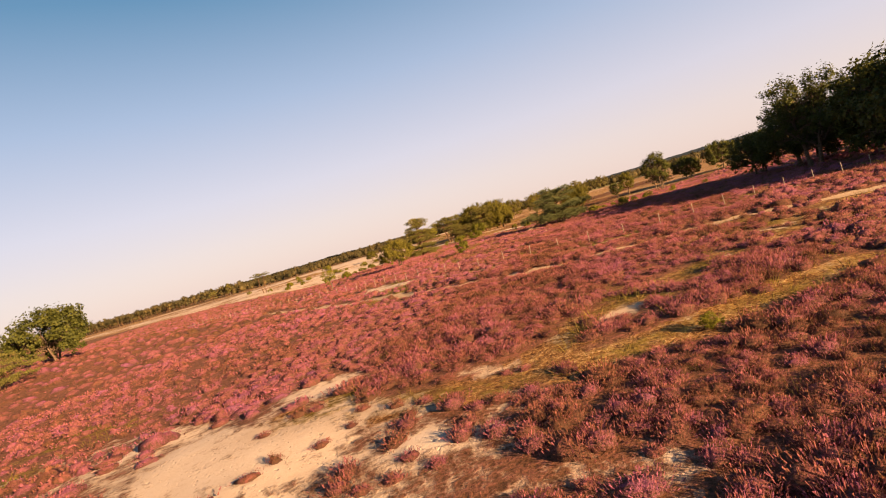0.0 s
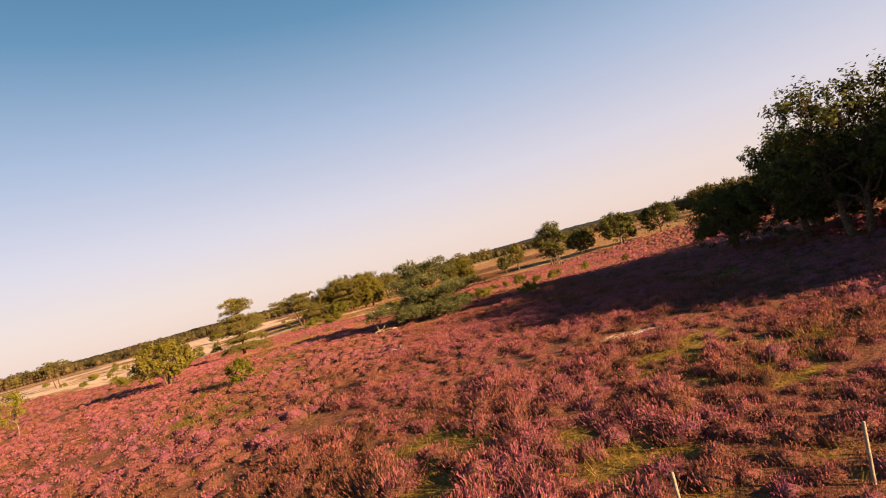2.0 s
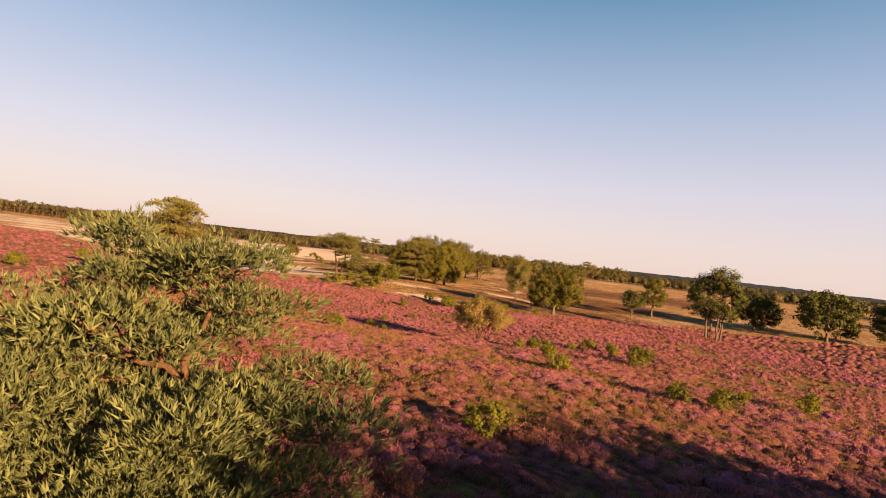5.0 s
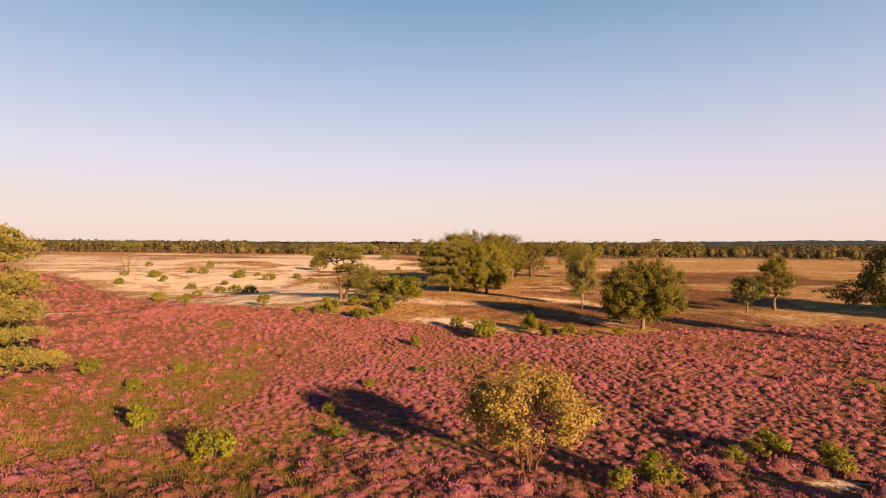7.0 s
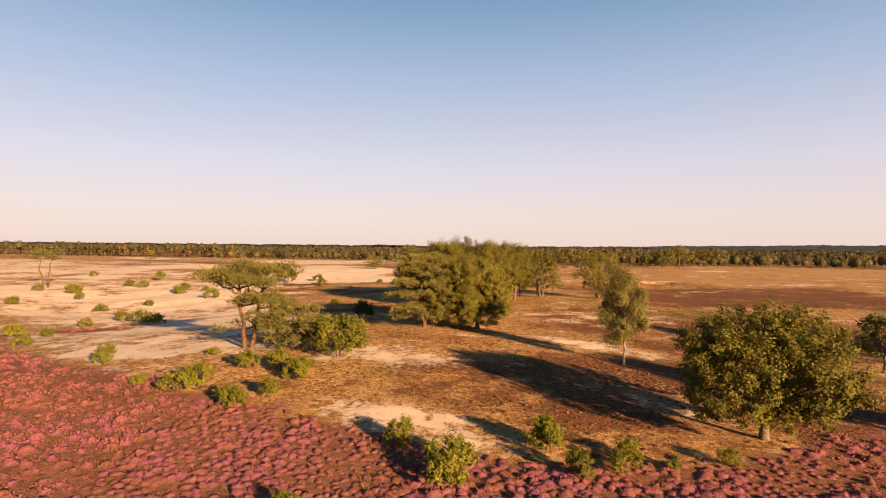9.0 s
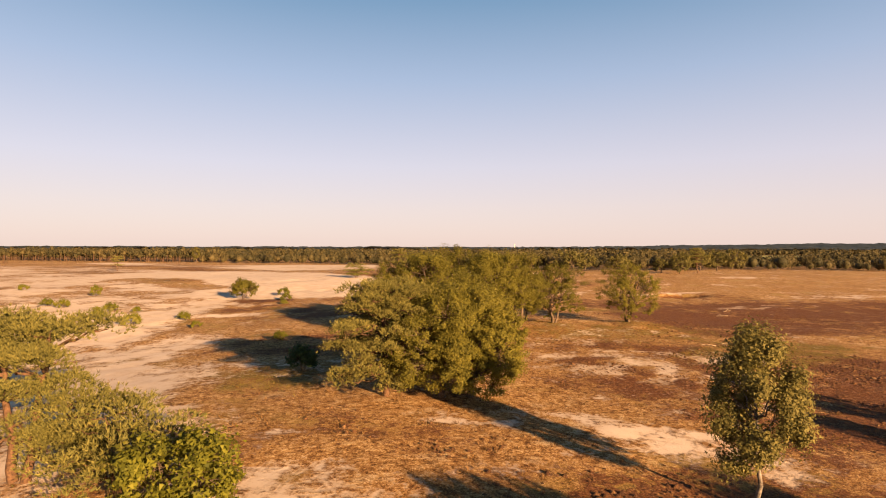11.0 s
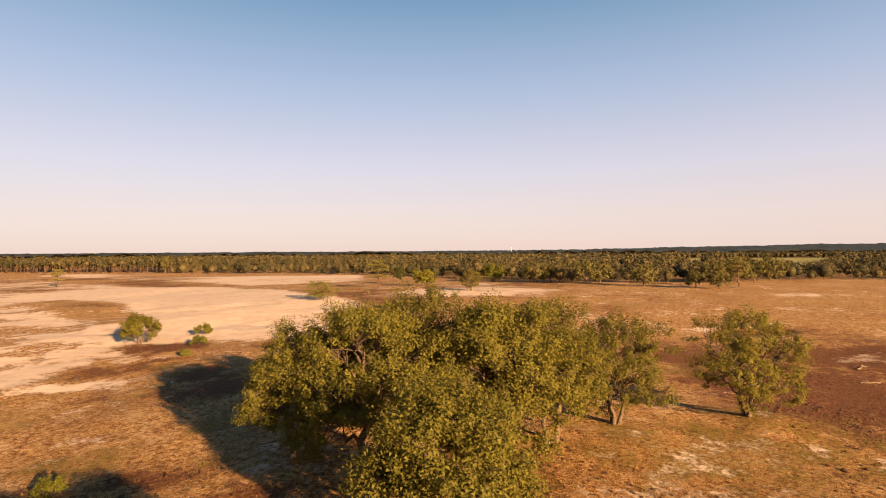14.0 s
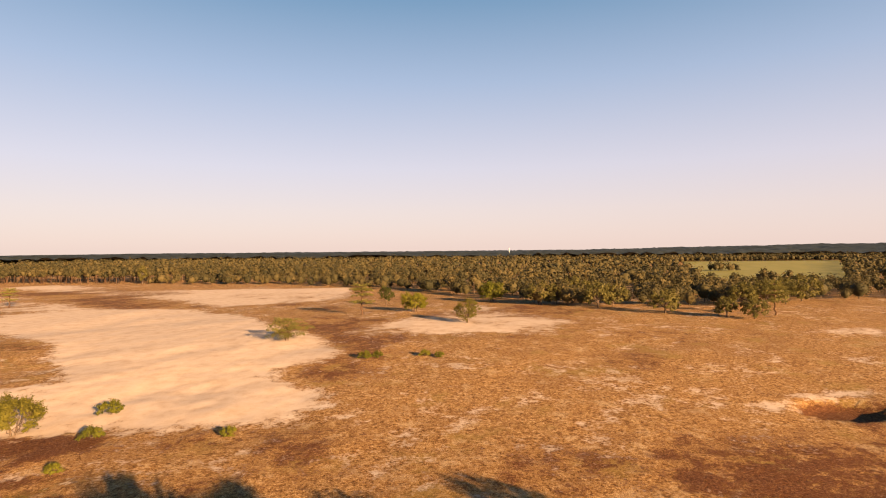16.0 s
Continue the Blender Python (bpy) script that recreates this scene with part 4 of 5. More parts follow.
def dell_share(x, y):
    sand, heath, lush = zones(x, y)
    return np.clip(inside(x, y, GRASSY, 6) * (0.35 + 1.2 * np.clip((fractal(x, y, 6, 151) - 0.36) * 4, 0, 1)) - sand, 0, 1)


spots = strewn(dell_share, 0, 34, 0.62, (-10, 74, 100, 154))
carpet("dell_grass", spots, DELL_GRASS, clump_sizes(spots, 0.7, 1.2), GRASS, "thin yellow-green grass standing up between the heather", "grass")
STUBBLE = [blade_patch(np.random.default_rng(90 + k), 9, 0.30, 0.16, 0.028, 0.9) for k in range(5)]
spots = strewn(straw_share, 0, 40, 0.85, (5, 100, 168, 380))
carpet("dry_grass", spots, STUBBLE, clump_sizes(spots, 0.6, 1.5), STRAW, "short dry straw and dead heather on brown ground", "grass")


def dead_share(x, y):
    sand, heath, lush = zones(x, y)
    brown, gravel = brown_share(x, y)
    return np.clip((1 - heath) * (0.04 + 1.0 * brown + 0.10 * np.clip((fractal(x, y, 6, 141) - 0.5) * 5, 0, 1)) - 1.2 * sand - 0.3 * lush, 0, 1)


DEAD_HEATHER = [heather_bush(np.random.default_rng(110 + k), 6, 0.10, 0.035, 2, 5, 0.95, 0.4, 0.34) for k in range(6)]
spots = strewn(dead_share, 0, 50, 0.60, (8, 104, 178, 325))
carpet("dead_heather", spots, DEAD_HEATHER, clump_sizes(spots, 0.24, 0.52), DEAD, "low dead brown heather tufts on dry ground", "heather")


# ---- trees of the open heath ----
OAK_A = oak(10.6, 11.8, 1, low=0.0, lobes=22, per=30, leaves=80, leaf=0.16, clump=0.58, fork=0.14, lop=0.6, skirt=0.2, trunk_r=0.30)
OAK_B = oak(11.5, 9.8, 2, low=0.10, lobes=21, per=18, leaves=125, leaf=0.115, clump=0.60, fork=0.18, lop=0.4)
OAK_C = oak(12.2, 10.2, 3, low=0.08, lobes=20, per=18, leaves=125, leaf=0.115, clump=0.60, trunks=2, spread=0.7, fork=0.18, lop=0.4)
OAK_OPEN = oak(10.4, 10.2, 4, low=0.05, lobes=26, per=13, leaves=85, leaf=0.115, clump=0.50, fork=0.10, lop=0.5, trunks=3, spread=0.25, trunk_r=0.27)
OAK_ROUND = oak(10.6, 11.2, 5, low=0.02, lobes=15, per=15, leaves=30, leaf=0.36, clump=0.75, fork=0.14, lop=0.3, skirt=0.2, foliage=DARK_LEAF)
OAK_FAR = oak(10.6, 10.6, 28, low=0.03, lobes=12, per=10, leaves=26, leaf=0.48, clump=0.85, fork=0.2, lop=0.3, foliage=BIRCH_LEAF)
DARK_SHRUB = oak(7.6, 9.4, 24, low=0.0, lobes=18, per=16, leaves=44, leaf=0.24, clump=0.6, fork=0.1, lop=0.2, skirt=0.2, trunks=3, spread=0.4, foliage=DARK_LEAF)
OAK_SHRUB = oak(6.4, 8.0, 25, low=0.05, lobes=16, per=16, leaves=36, leaf=0.22, clump=0.55, fork=0.1, lop=0.3, skirt=0.3, trunks=3, spread=0.4)
MULTI = oak(12.4, 7.4, 6, low=0.20, lobes=16, per=18, leaves=50, leaf=0.19, clump=0.6, trunks=5, spread=1.2, fork=0.3, lop=0.4, foliage=DARK_LEAF)
BIRCH = oak(9.9, 4.3, 7, low=0.13, lobes=18, per=18, leaves=95, leaf=0.11, clump=0.48, fork=0.2, lop=0.3, narrow=0.45, flat=1.2, bark=BIRCH_BARK, foliage=BIRCH_LEAF, trunk_r=0.13)
SMALL_OAK = oak(6.2, 4.4, 8, low=0.12, lobes=11, per=13, leaves=42, leaf=0.16, clump=0.42, fork=0.15, foliage=DARK_LEAF)
SMALL_BIRCH = oak(9.2, 5.4, 9, low=0.14, lobes=14, per=14, leaves=44, leaf=0.17, clump=0.5, fork=0.18, narrow=0.5)
WILLOW = oak(4.8, 6.0, 10, low=0.26, lobes=20, per=16, leaves=60, leaf=0.085, clump=0.40, trunks=8, spread=0.4, fork=0.25, lop=0.25, trunk_r=0.10, bark=PINE_BARK, foliage=PALE_LEAF)
PINE_TALL = pine(11.0, 11, limbs=((165, 7.0, 2.6, 0.5, 2, 1.05), (10, 6.8, 2.2, 0.4, 2, 0.9), (200, 5.6, 3.3, 0.6, 3, 1.05), (350, 5.2, 3.4, 0.1, 3, 0.95), (20, 1.6, 4.6, -0.2, 4, 1.0), (190, 4.6, 3.6, 0.2, 3, 1.1)),
                 tiers=((10.3, 6, 1.4, 0.4, 2, 1.0), (9.4, 7, 2.3, 0.5, 2, 1.1), (8.6, 6, 2.7, 0.2, 2, 1.05), (7.2, 5, 2.3, 0.2, 2, 0.95), (6.0, 6, 2.8, 0.2, 2, 1.0), (4.6, 7, 3.2, 0.2, 3, 1.0), (3.2, 8, 3.5, 0.0, 3, 1.0), (1.7, 9, 3.7, -0.5, 3, 1.05)), lean=(0.7, 0), fill=100, needle=0.27, flat=0.55)
PINE_LOW = pine(5.9, 12, limbs=((186, 1.0, 6.4, 0.3, 6, 1.0), (198, 1.3, 5.8, 0.6, 5, 1.05), (176, 2.8, 4.2, 0.5, 4, 1.0), (208, 3.4, 3.4, 0.7, 3, 1.1), (240, 0.8, 4.8, 0.0, 4, 1.15), (266, 0.7, 5.0, -0.2, 5, 1.15),
                                (288, 0.8, 5.0, 0.0, 5, 1.15), (312, 0.9, 4.8, 0.2, 4, 1.15), (340, 1.4, 4.6, 0.9, 4, 1.05), (8, 1.8, 4.4, 0.9, 4, 1.0), (252, 2.2, 3.4, 0.5, 3, 1.1), (298, 2.0, 3.6, 0.5, 3, 1.15), (226, 2.6, 2.9, 0.5, 3, 1.0)),
                tiers=((5.2, 5, 0.8, 0.2, 2, 0.85), (4.5, 6, 1.6, 0.3, 2, 0.9), (3.5, 5, 2.3, 0.4, 2, 1.0), (2.3, 6, 2.6, 0.2, 2, 1.05), (0.8, 6, 3.6, 0.0, 3, 1.05)), lean=(0.2, 0), stems=((0, 0), (-0.5, 0.3), (0.6, -0.2)), fill=135, needle=0.23, flat=0.55, trunk_r=0.2, foliage=DARK_NEEDLE)
PINE_UMBRELLA = pine(8.6, 13, limbs=((180, 5.8, 4.0, 1.4, 5, 1.15), (200, 5.6, 3.4, 1.8, 4, 1.15), (150, 6.0, 3.4, 1.2, 4, 1.1), (225, 6.4, 2.6, 0.6, 3, 1.1), (0, 6.7, 3.2, 1.0, 4, 1.1), (25, 7.0, 2.8, 1.2, 3, 1.05), (335, 6.2, 3.0, 0.6, 4, 1.15), (305, 6.0, 2.4, 0.6, 3, 1.1),
                                     (5, 4.4, 3.8, 0.5, 4, 1.15), (340, 4.2, 3.4, 0.3, 4, 1.15), (300, 4.4, 2.4, 0.4, 3, 1.0), (20, 3.2, 4.4, 0.0, 4, 1.15), (345, 2.8, 4.0, -0.4, 4, 1.2), (310, 2.8, 3.0, -0.6, 3, 1.1), (15, 2.0, 5.2, -0.4, 4, 1.15), (355, 1.4, 6.2, -0.3, 5, 1.1), (185, 2.2, 2.8, -0.6, 2, 0.8), (240, 5.0, 2.2, 0.3, 2, 1.0)),
                     tiers=((7.8, 5, 1.6, 0.4, 2, 1.1),), lean=(0.3, 0), stems=((-0.8, 0.1), (0.7, -0.1)), fill=150, needle=0.24, flat=0.7, trunk_r=0.30)
PINE_CLUSTER = pine(10.2, 14, limbs=((185, 3.6, 4.6, 0.6, 4, 1.15), (205, 2.6, 4.2, -0.6, 3, 1.0), (170, 5.2, 4.2, 0.8, 4, 1.2), (250, 4.0, 4.0, 0.4, 3, 1.15), (195, 2.0, 3.8, -0.6, 3, 0.9)),
                    tiers=((9.3, 6, 1.8, 0.3, 2, 1.1), (8.4, 9, 3.2, 0.4, 3, 1.2), (7.2, 9, 4.2, 0.4, 3, 1.25), (5.8, 9, 4.9, 0.4, 3, 1.25), (4.4, 7, 4.8, 0.0, 3, 1.15), (3.0, 6, 4.4, -0.4, 3, 1.0), (1.8, 4, 3.8, -0.6, 3, 0.95)), fill=95, needle=0.235, flat=0.5)
PINE_FAR = pine(10.0, 26, tiers=((9.2, 5, 1.6, 0.3, 1, 1.1), (7.8, 6, 2.8, 0.3, 2, 1.1), (6.2, 5, 3.2, 0.3, 2, 1.1), (4.0, 4, 3.2, -0.2, 2, 1.0)), fill=26, needle=0.62, blades=4)
TWIN_PINE = pine(10.4, 29, tiers=((9.6, 4, 1.2, 0.3, 1, 1.0), (8.6, 6, 2.2, 0.4, 2, 1.0), (7.6, 5, 2.4, 0.2, 1, 1.0)), stems=((-0.9, 0), (0.8, 0.2)), fill=26, needle=0.6, blades=4)
SPRAWL = pine(3.6, 15, tiers=((3.1, 4, 1.2, 0.2, 1, 0.9), (2.3, 6, 2.4, 0.2, 2, 0.9), (1.4, 7, 3.2, 0.0, 3, 0.9), (0.6, 6, 3.2, 0.0, 3, 0.85)), stems=((-0.3, 0), (0.4, 0.2)), fill=60, needle=0.26, blades=5)
ROUND_BUSH = oak(4.6, 5.8, 16, low=0.04, lobes=14, per=14, leaves=34, leaf=0.18, clump=0.45, fork=0.1, trunks=4, spread=0.5, foliage=YOUNG_LEAF)

stand(PINE_TALL, "pine_tree", 8.7, 148.3, "tall layered Scots pine with orange bark among heather", "pine tree", scale=0.96)
stand(PINE_LOW, "spreading_pine", 30.4, 94.0, "low wide-spreading blue-green pine with branches to the ground", "pine tree")
stand(PINE_UMBRELLA, "umbrella_pine", 23.0, 202.0, "broad flat-topped pine with forked trunk on sand", "pine tree")
stand(ROUND_BUSH, "shrub", 33.8, 198.2, "rounded green shrub at the foot of a pine", "bush", turn=40, scale=0.92)
stand(SPRAWL, "low_pine", 29.2, 200.8, "low sprawling pine beside a taller pine", "pine tree", turn=70, scale=1.22)
stand(OAK_A, "oak_tree", 65.2, 180.3, "broad green oak standing alone on dry heath", "oak tree", turn=0, scale=0.84)
stand(BIRCH, "birch_tree", 62.7, 202.0, "slender silver birch with narrow grey-green crown", "birch tree")
stand(MULTI, "multi_stem_oak", 90.4, 170.5, "dark green oak with five thin trunks", "oak tree", turn=30)
stand(SMALL_OAK, "small_oak", 90.3, 203.2, "small dark oak on dry grass", "oak tree", "small trees on the dry grass")
stand(SMALL_BIRCH, "small_tree", 96.5, 206.0, "young yellow-green tree with pointed crown on dry grass", "tree", "small trees on the dry grass")
stand(SPRAWL, "dark_pine", 114.0, 212.5, "dark sprawling pine at the edge of dry grass", "pine tree", turn=150, scale=1.25)
stand(WILLOW, "willow_bush", 45.0, 136.6, "pale olive many-stemmed bush rising from heather", "bush", turn=15)

# front group: a pine and two oaks
OAK_NEAR = oak(11.5, 10.2, 27, low=0.0, lobes=26, per=30, leaves=105, leaf=0.125, clump=0.52, fork=0.14, lop=0.35, skirt=0.15)
stand(PINE_CLUSTER, "pine_tree", 40.6, 220.8, "wide round-topped pine against an oak on brown ground", "pine tree", "front tree group", scale=0.98)
stand(PINE_CLUSTER, "pine_tree", 42.6, 231.0, "smaller pine behind the oaks on brown ground", "pine tree", "front tree group", turn=140, scale=0.74)
stand(OAK_NEAR, "oak_tree", 45.6, 221.4, "dense yellow-green oak beside a pine on brown ground", "oak tree", "front tree group", turn=10, scale=0.88)
stand(OAK_NEAR, "oak_tree", 48.0, 221.6, "yellow-green oak with leaves to the ground beside a denser oak", "oak tree", "front tree group", turn=130, scale=0.86)
# back group of oaks
for meshes, x, y, turn, s in ((OAK_C, 36.5, 259.5, 0, 0.88), (OAK_B, 42.0, 257.0, 200, 1.12), (OAK_C, 46.5, 262.5, 90, 1.08), (OAK_B, 52.5, 258.0, 290, 1.12),
                              (OAK_C, 57.0, 262.5, 200, 0.96), (OAK_A, 41.0, 267.0, 60, 0.92), (OAK_B, 52.5, 268.0, 20, 0.9)):
    stand(meshes, "oak_tree", x, y, "yellow-green oak in a close group on bare ground", "oak tree", "back oak group", turn, s)
OAK_CLUMP = oak(10.2, 10.0, 19, low=0.02, lobes=24, per=26, leaves=80, leaf=0.125, clump=0.6, flat=0.9, trunks=7, spread=2.4, fork=0.14, lop=0.45, narrow=0.2, trunk_r=0.2)
stand(OAK_CLUMP, "oak_clump", 48.4, 244.6, "olive oak clump on many thin stems before a larger group", "oak tree", turn=70)
stand(OAK_OPEN, "oak_tree", 63.6, 266.6, "open gnarled oak with visible limbs on a grassy rise", "oak tree", turn=0)
stand(SMALL_OAK, "small_oak", 59.6, 272.0, "small oak behind a larger oak group", "oak tree", scale=1.1)
stand(OAK_OPEN, "oak_tree", 77.0, 269.2, "sparse wind-shaped oak on a small grassy mound", "oak tree", turn=140, scale=1.0)
JUNIPER = oak(2.9, 3.0, 17, low=0.02, lobes=12, per=10, leaves=30, leaf=0.15, clump=0.3, flat=1.0, fork=0.08, trunks=3, spread=0.2, trunk_r=0.08, foliage=JUNIPER_LEAF)
stand(JUNIPER, "juniper_bush", 30.2, 231.8, "dark green juniper bush beside tree shade", "bush")

# left of the start
stand(DARK_SHRUB, "oak_tree", -48.5, 81.5, "broad round dark oak above the heather slope", "oak tree", turn=40)
stand(SPRAWL, "pine_bush", -47.0, 68.0, "low green pine bush above the heather slope", "pine tree", turn=60, scale=1.1)
stand(OAK_SHRUB, "oak_shrub", 1.5, 111.6, "rounded yellow-green oak shrub in heather", "oak tree", turn=100, scale=0.82)
SAPLING_BIRCH = oak(5.0, 2.4, 18, low=0.2, lobes=9, per=7, leaves=26, leaf=0.13, clump=0.32, flat=1.0, fork=0.2, narrow=0.4, bark=BIRCH_BARK, foliage=YOUNG_LEAF, trunk_r=0.06)
stand(SAPLING_BIRCH, "young_birch", -12.3, 107.0, "thin young birch behind the fence", "birch tree")
stand(TWIN_PINE, "twin_pine", -67.0, 290.0, "tall pine with two bare stems at the edge of the dunes", "pine tree", scale=1.0)
# behind the heath
for x, y, turn, s in ((124, 186, 0, 1.0), (137, 182, 80, 0.94), (116, 197, 240, 0.8), (131, 194, 300, 0.66), (121, 202, 20, 0.7)):
    stand(OAK_ROUND, "oak_tree", x, y, "round dark oak in a row beyond the heather", "oak tree", "oak row beyond the heather", turn, s)
stand(SMALL_BIRCH, "small_tree", 139, 158, "lone slim young tree in the heather", "tree", turn=50, scale=0.58)
for x, y, turn, s in ((205, 226, 0, 1.15), (222, 230, 70, 1.2), (238, 226, 150, 1.1), (190, 200, 200, 0.7), (252, 236, 20, 1.2), (215, 240, 260, 1.2)):
    stand(OAK_FAR, "oak_tree", x, y, "dark oak at the far edge of the heath", "oak tree", "far heath edge oaks", turn, s)

# the dark wood beside the way
WOOD_OAK_A = oak(10.6, 9.8, 21, low=0.0, lobes=16, per=16, leaves=52, leaf=0.20, clump=0.65, fork=0.15, lop=0.4, skirt=0.2, foliage=DARK_LEAF)
WOOD_OAK_C = oak(12.0, 10.0, 23, low=0.0, lobes=11, per=10, leaves=34, leaf=0.36, clump=0.9, fork=0.15, lop=0.4, skirt=0.2, foliage=DARK_LEAF)
WOOD_OAK_B = oak(12.0, 9.2, 22, low=0.0, lobes=16, per=16, leaves=52, leaf=0.20, clump=0.65, fork=0.15, lop=0.45, skirt=0.2, trunks=2, spread=0.6, foliage=DARK_LEAF)
for k, (x, y, s) in enumerate(((57.5, 79.0, 0.72), (61.5, 82.5, 0.62), (60.5, 73.5, 1.06), (57.0, 66.5, 1.15), (60.5, 60.5, 1.15), (66.5, 76.5, 0.95), (66.0, 68.5, 1.05), (67.5, 61.0, 1.15), (72.5, 82.0, 0.68), (73.5, 73.0, 0.9),
                               (75.0, 64.0, 1.1), (80.5, 86.0, 0.62), (82.0, 77.0, 0.86), (83.0, 67.5, 1.1), (90.0, 88.0, 0.66), (91.0, 78.0, 0.9), (98.0, 91.0, 0.64), (100.0, 82.0, 0.88), (69.0, 53.5, 1.15), (77.0, 55.0, 1.15), (108.0, 93.0, 0.66), (86.0, 58.0, 1.1), (63.5, 52.0, 1.1), (59.0, 45.5, 1.1),
                               (66.0, 45.0, 1.15), (58.0, 38.5, 1.1), (65.0, 37.0, 1.15), (73.0, 42.0, 1.15), (52.0, 50.0, 0.95), (56.5, 51.5, 1.05), (50.5, 43.5, 0.95), (55.5, 44.0, 1.05), (54.0, 37.5, 1.05))):
    stand((WOOD_OAK_A, WOOD_OAK_B)[k % 2] if k < 8 else WOOD_OAK_C, "oak_tree", x, y, "dark oak at the edge of a dense shaded wood", "oak tree", "dark wood beside the heath", 47 * k, (0.9 if k < 22 else 0.92) * s)

# trees before the far wood
stand(OAK_SHRUB, "round_bush", -10.0, 318.5, "round green bush on the dune edge", "bush", turn=20, scale=0.85)
stand(SPRAWL, "dune_pine", 8.6, 384.0, "low spreading pine on open sand", "pine tree", turn=20, scale=1.5)
stand(PINE_FAR, "dune_pine", 19.6, 437.0, "ragged pine before the far wood", "pine tree", turn=200, scale=1.05)
stand(SMALL_OAK, "small_oak", 23.6, 478.0, "small oak before the far wood", "oak tree", scale=1.3)
stand(ROUND_BUSH, "round_tree", 37.6, 445.0, "round green tree on open sand", "tree", scale=1.55)
stand(OAK_OPEN, "wind_oak", 55.9, 410.0, "sparse flat-topped oak standing on white sand", "oak tree", turn=80, scale=0.72)
stand(ROUND_BUSH, "round_tree", 69.4, 486.0, "round green tree before the far wood", "tree", turn=60, scale=1.9)
stand(PINE_FAR, "dune_pine", -160.0, 504.0, "dark low pine on the far dunes", "pine tree", turn=30, scale=0.9)
for x, y, s, turn in ((88, 467, 0.9, 0), (95, 470, 0.8, 90), (107, 452, 0.95, 40), (114, 456, 0.85, 130), (124, 431, 0.8, 200), (108, 494, 1.0, 10), (139, 419, 0.62, 60), (145, 414, 0.6, 150), (171, 452, 1.0, 10), (184, 462, 1.0, 80), (198, 474, 1.05, 140), (160, 450, 0.9, 220)):
    stand(OAK_FAR, "oak_tree", x, y, "green oak in the front row of the far wood", "oak tree", "front row of the far wood", turn, s)
stand(BIRCH, "birch_tree", -199.0, 688.0, "pale yellow birch at the edge of the far wood", "birch tree", turn=70, scale=1.5)
stand(PINE_FAR, "leaning_pine", 156.0, 422.0, "tall pine with fallen limbs at its foot", "pine tree", turn=60, scale=1.08)


# ---- young bushes and saplings ----
def young(kind, seed):
    if kind == "broom":
        return oak(1.5, 1.9, seed, low=0.02, lobes=9, per=7, leaves=34, leaf=0.095, clump=0.20, flat=0.9, lop=0.5, fork=0.08, trunks=4, spread=0.15, trunk_r=0.035, foliage=YOUNG_LEAF)
    return oak(1.8, 1.5, seed, low=0.04, lobes=8, per=7, leaves=34, leaf=0.10, clump=0.20, flat=0.9, lop=0.5, fork=0.1, trunks=2, spread=0.1, trunk_r=0.04, foliage=YOUNG_LEAF)


LOW_BUSH = oak(1.3, 2.1, 35, low=0.02, lobes=9, per=7, leaves=30, leaf=0.10, clump=0.22, flat=0.9, lop=0.5, fork=0.08, trunks=3, spread=0.15, trunk_r=0.035, foliage=YOUNG_LEAF)
YOUNG = [young("broom", 31), young("oak", 32), young("broom", 33), young("oak", 34)]
SAPLINGS = [(30, 136.8, 1.0), (24.3, 140.8, 0.9), (12.4, 154, 0.9), (18.5, 156.4, 0.55), (18, 151, 0.6), (33.3, 147, 0.55), (35, 141.7, 0.5), (37.4, 169.4, 0.7), (23.9, 185.7, 1.1), (28.4, 184, 0.8), (32, 191, 1.0), (42, 177, 1.0),
            (44.9, 174, 1.35), (50.7, 177, 1.2), (55.1, 176, 0.8), (48.5, 134.2, 0.6), (50.3, 134.9, 0.8), (54.9, 137.5, 0.5), (57, 138.3, 0.9), (58.9, 136.5, 0.8), (38.6, 160, 0.5), (34.8, 154.6, 0.5)]
SAPLINGS += [(24.7, 187.5, 1.2), (12.3, 194.8, 1.1), (29.3, 183, 0.9), (31.3, 185, 0.95), (31.9, 189.4, 1.2), (29.5, 192.4, 1.1), (26.6, 192.8, 1.0), (44.8, 172, 1.1), (50.6, 177.0, 1.0), (51.8, 173.5, 0.9), (54.6, 174.4, 0.8), (57.4, 175, 0.5), (61, 176, 0.7)]
DUNE_BUSHES = [(-8.9, 236.5, 1.4), (-3.4, 231.1, 1.5), (-13.8, 238.9, 1.2), (-18.7, 221, 1.4), (-7.2, 209, 1.0), (-10.9, 218, 0.9), (-52.4, 280.7, 1.6), (-49.5, 257.8, 1.3), (-62, 281, 1.2), (-29.7, 293, 1.4), (-28.2, 255, 1.2), (19.6, 187.6, 0.6), (21.1, 198, 0.6),
               (-44.9, 299, 1.5), (-50, 301, 1.4), (-87.6, 340, 1.4), (-26.5, 283.5, 1.2), (-13.3, 273.5, 1.7), (-7.4, 281.5, 1.3), (-0.8, 272, 0.9), (-24.2, 293, 0.9), (-1.6, 327, 1.6), (20.7, 254, 1.0), (1.8, 317.4, 1.3), (20.5, 316.6, 1.0), (32.2, 360.5, 1.3),
               (34.9, 362.2, 1.1), (45, 363.2, 1.1), (48, 362, 1.0), (4.8, 305.6, 0.9), (-16, 233, 1.0), (-22, 262, 1.0)]
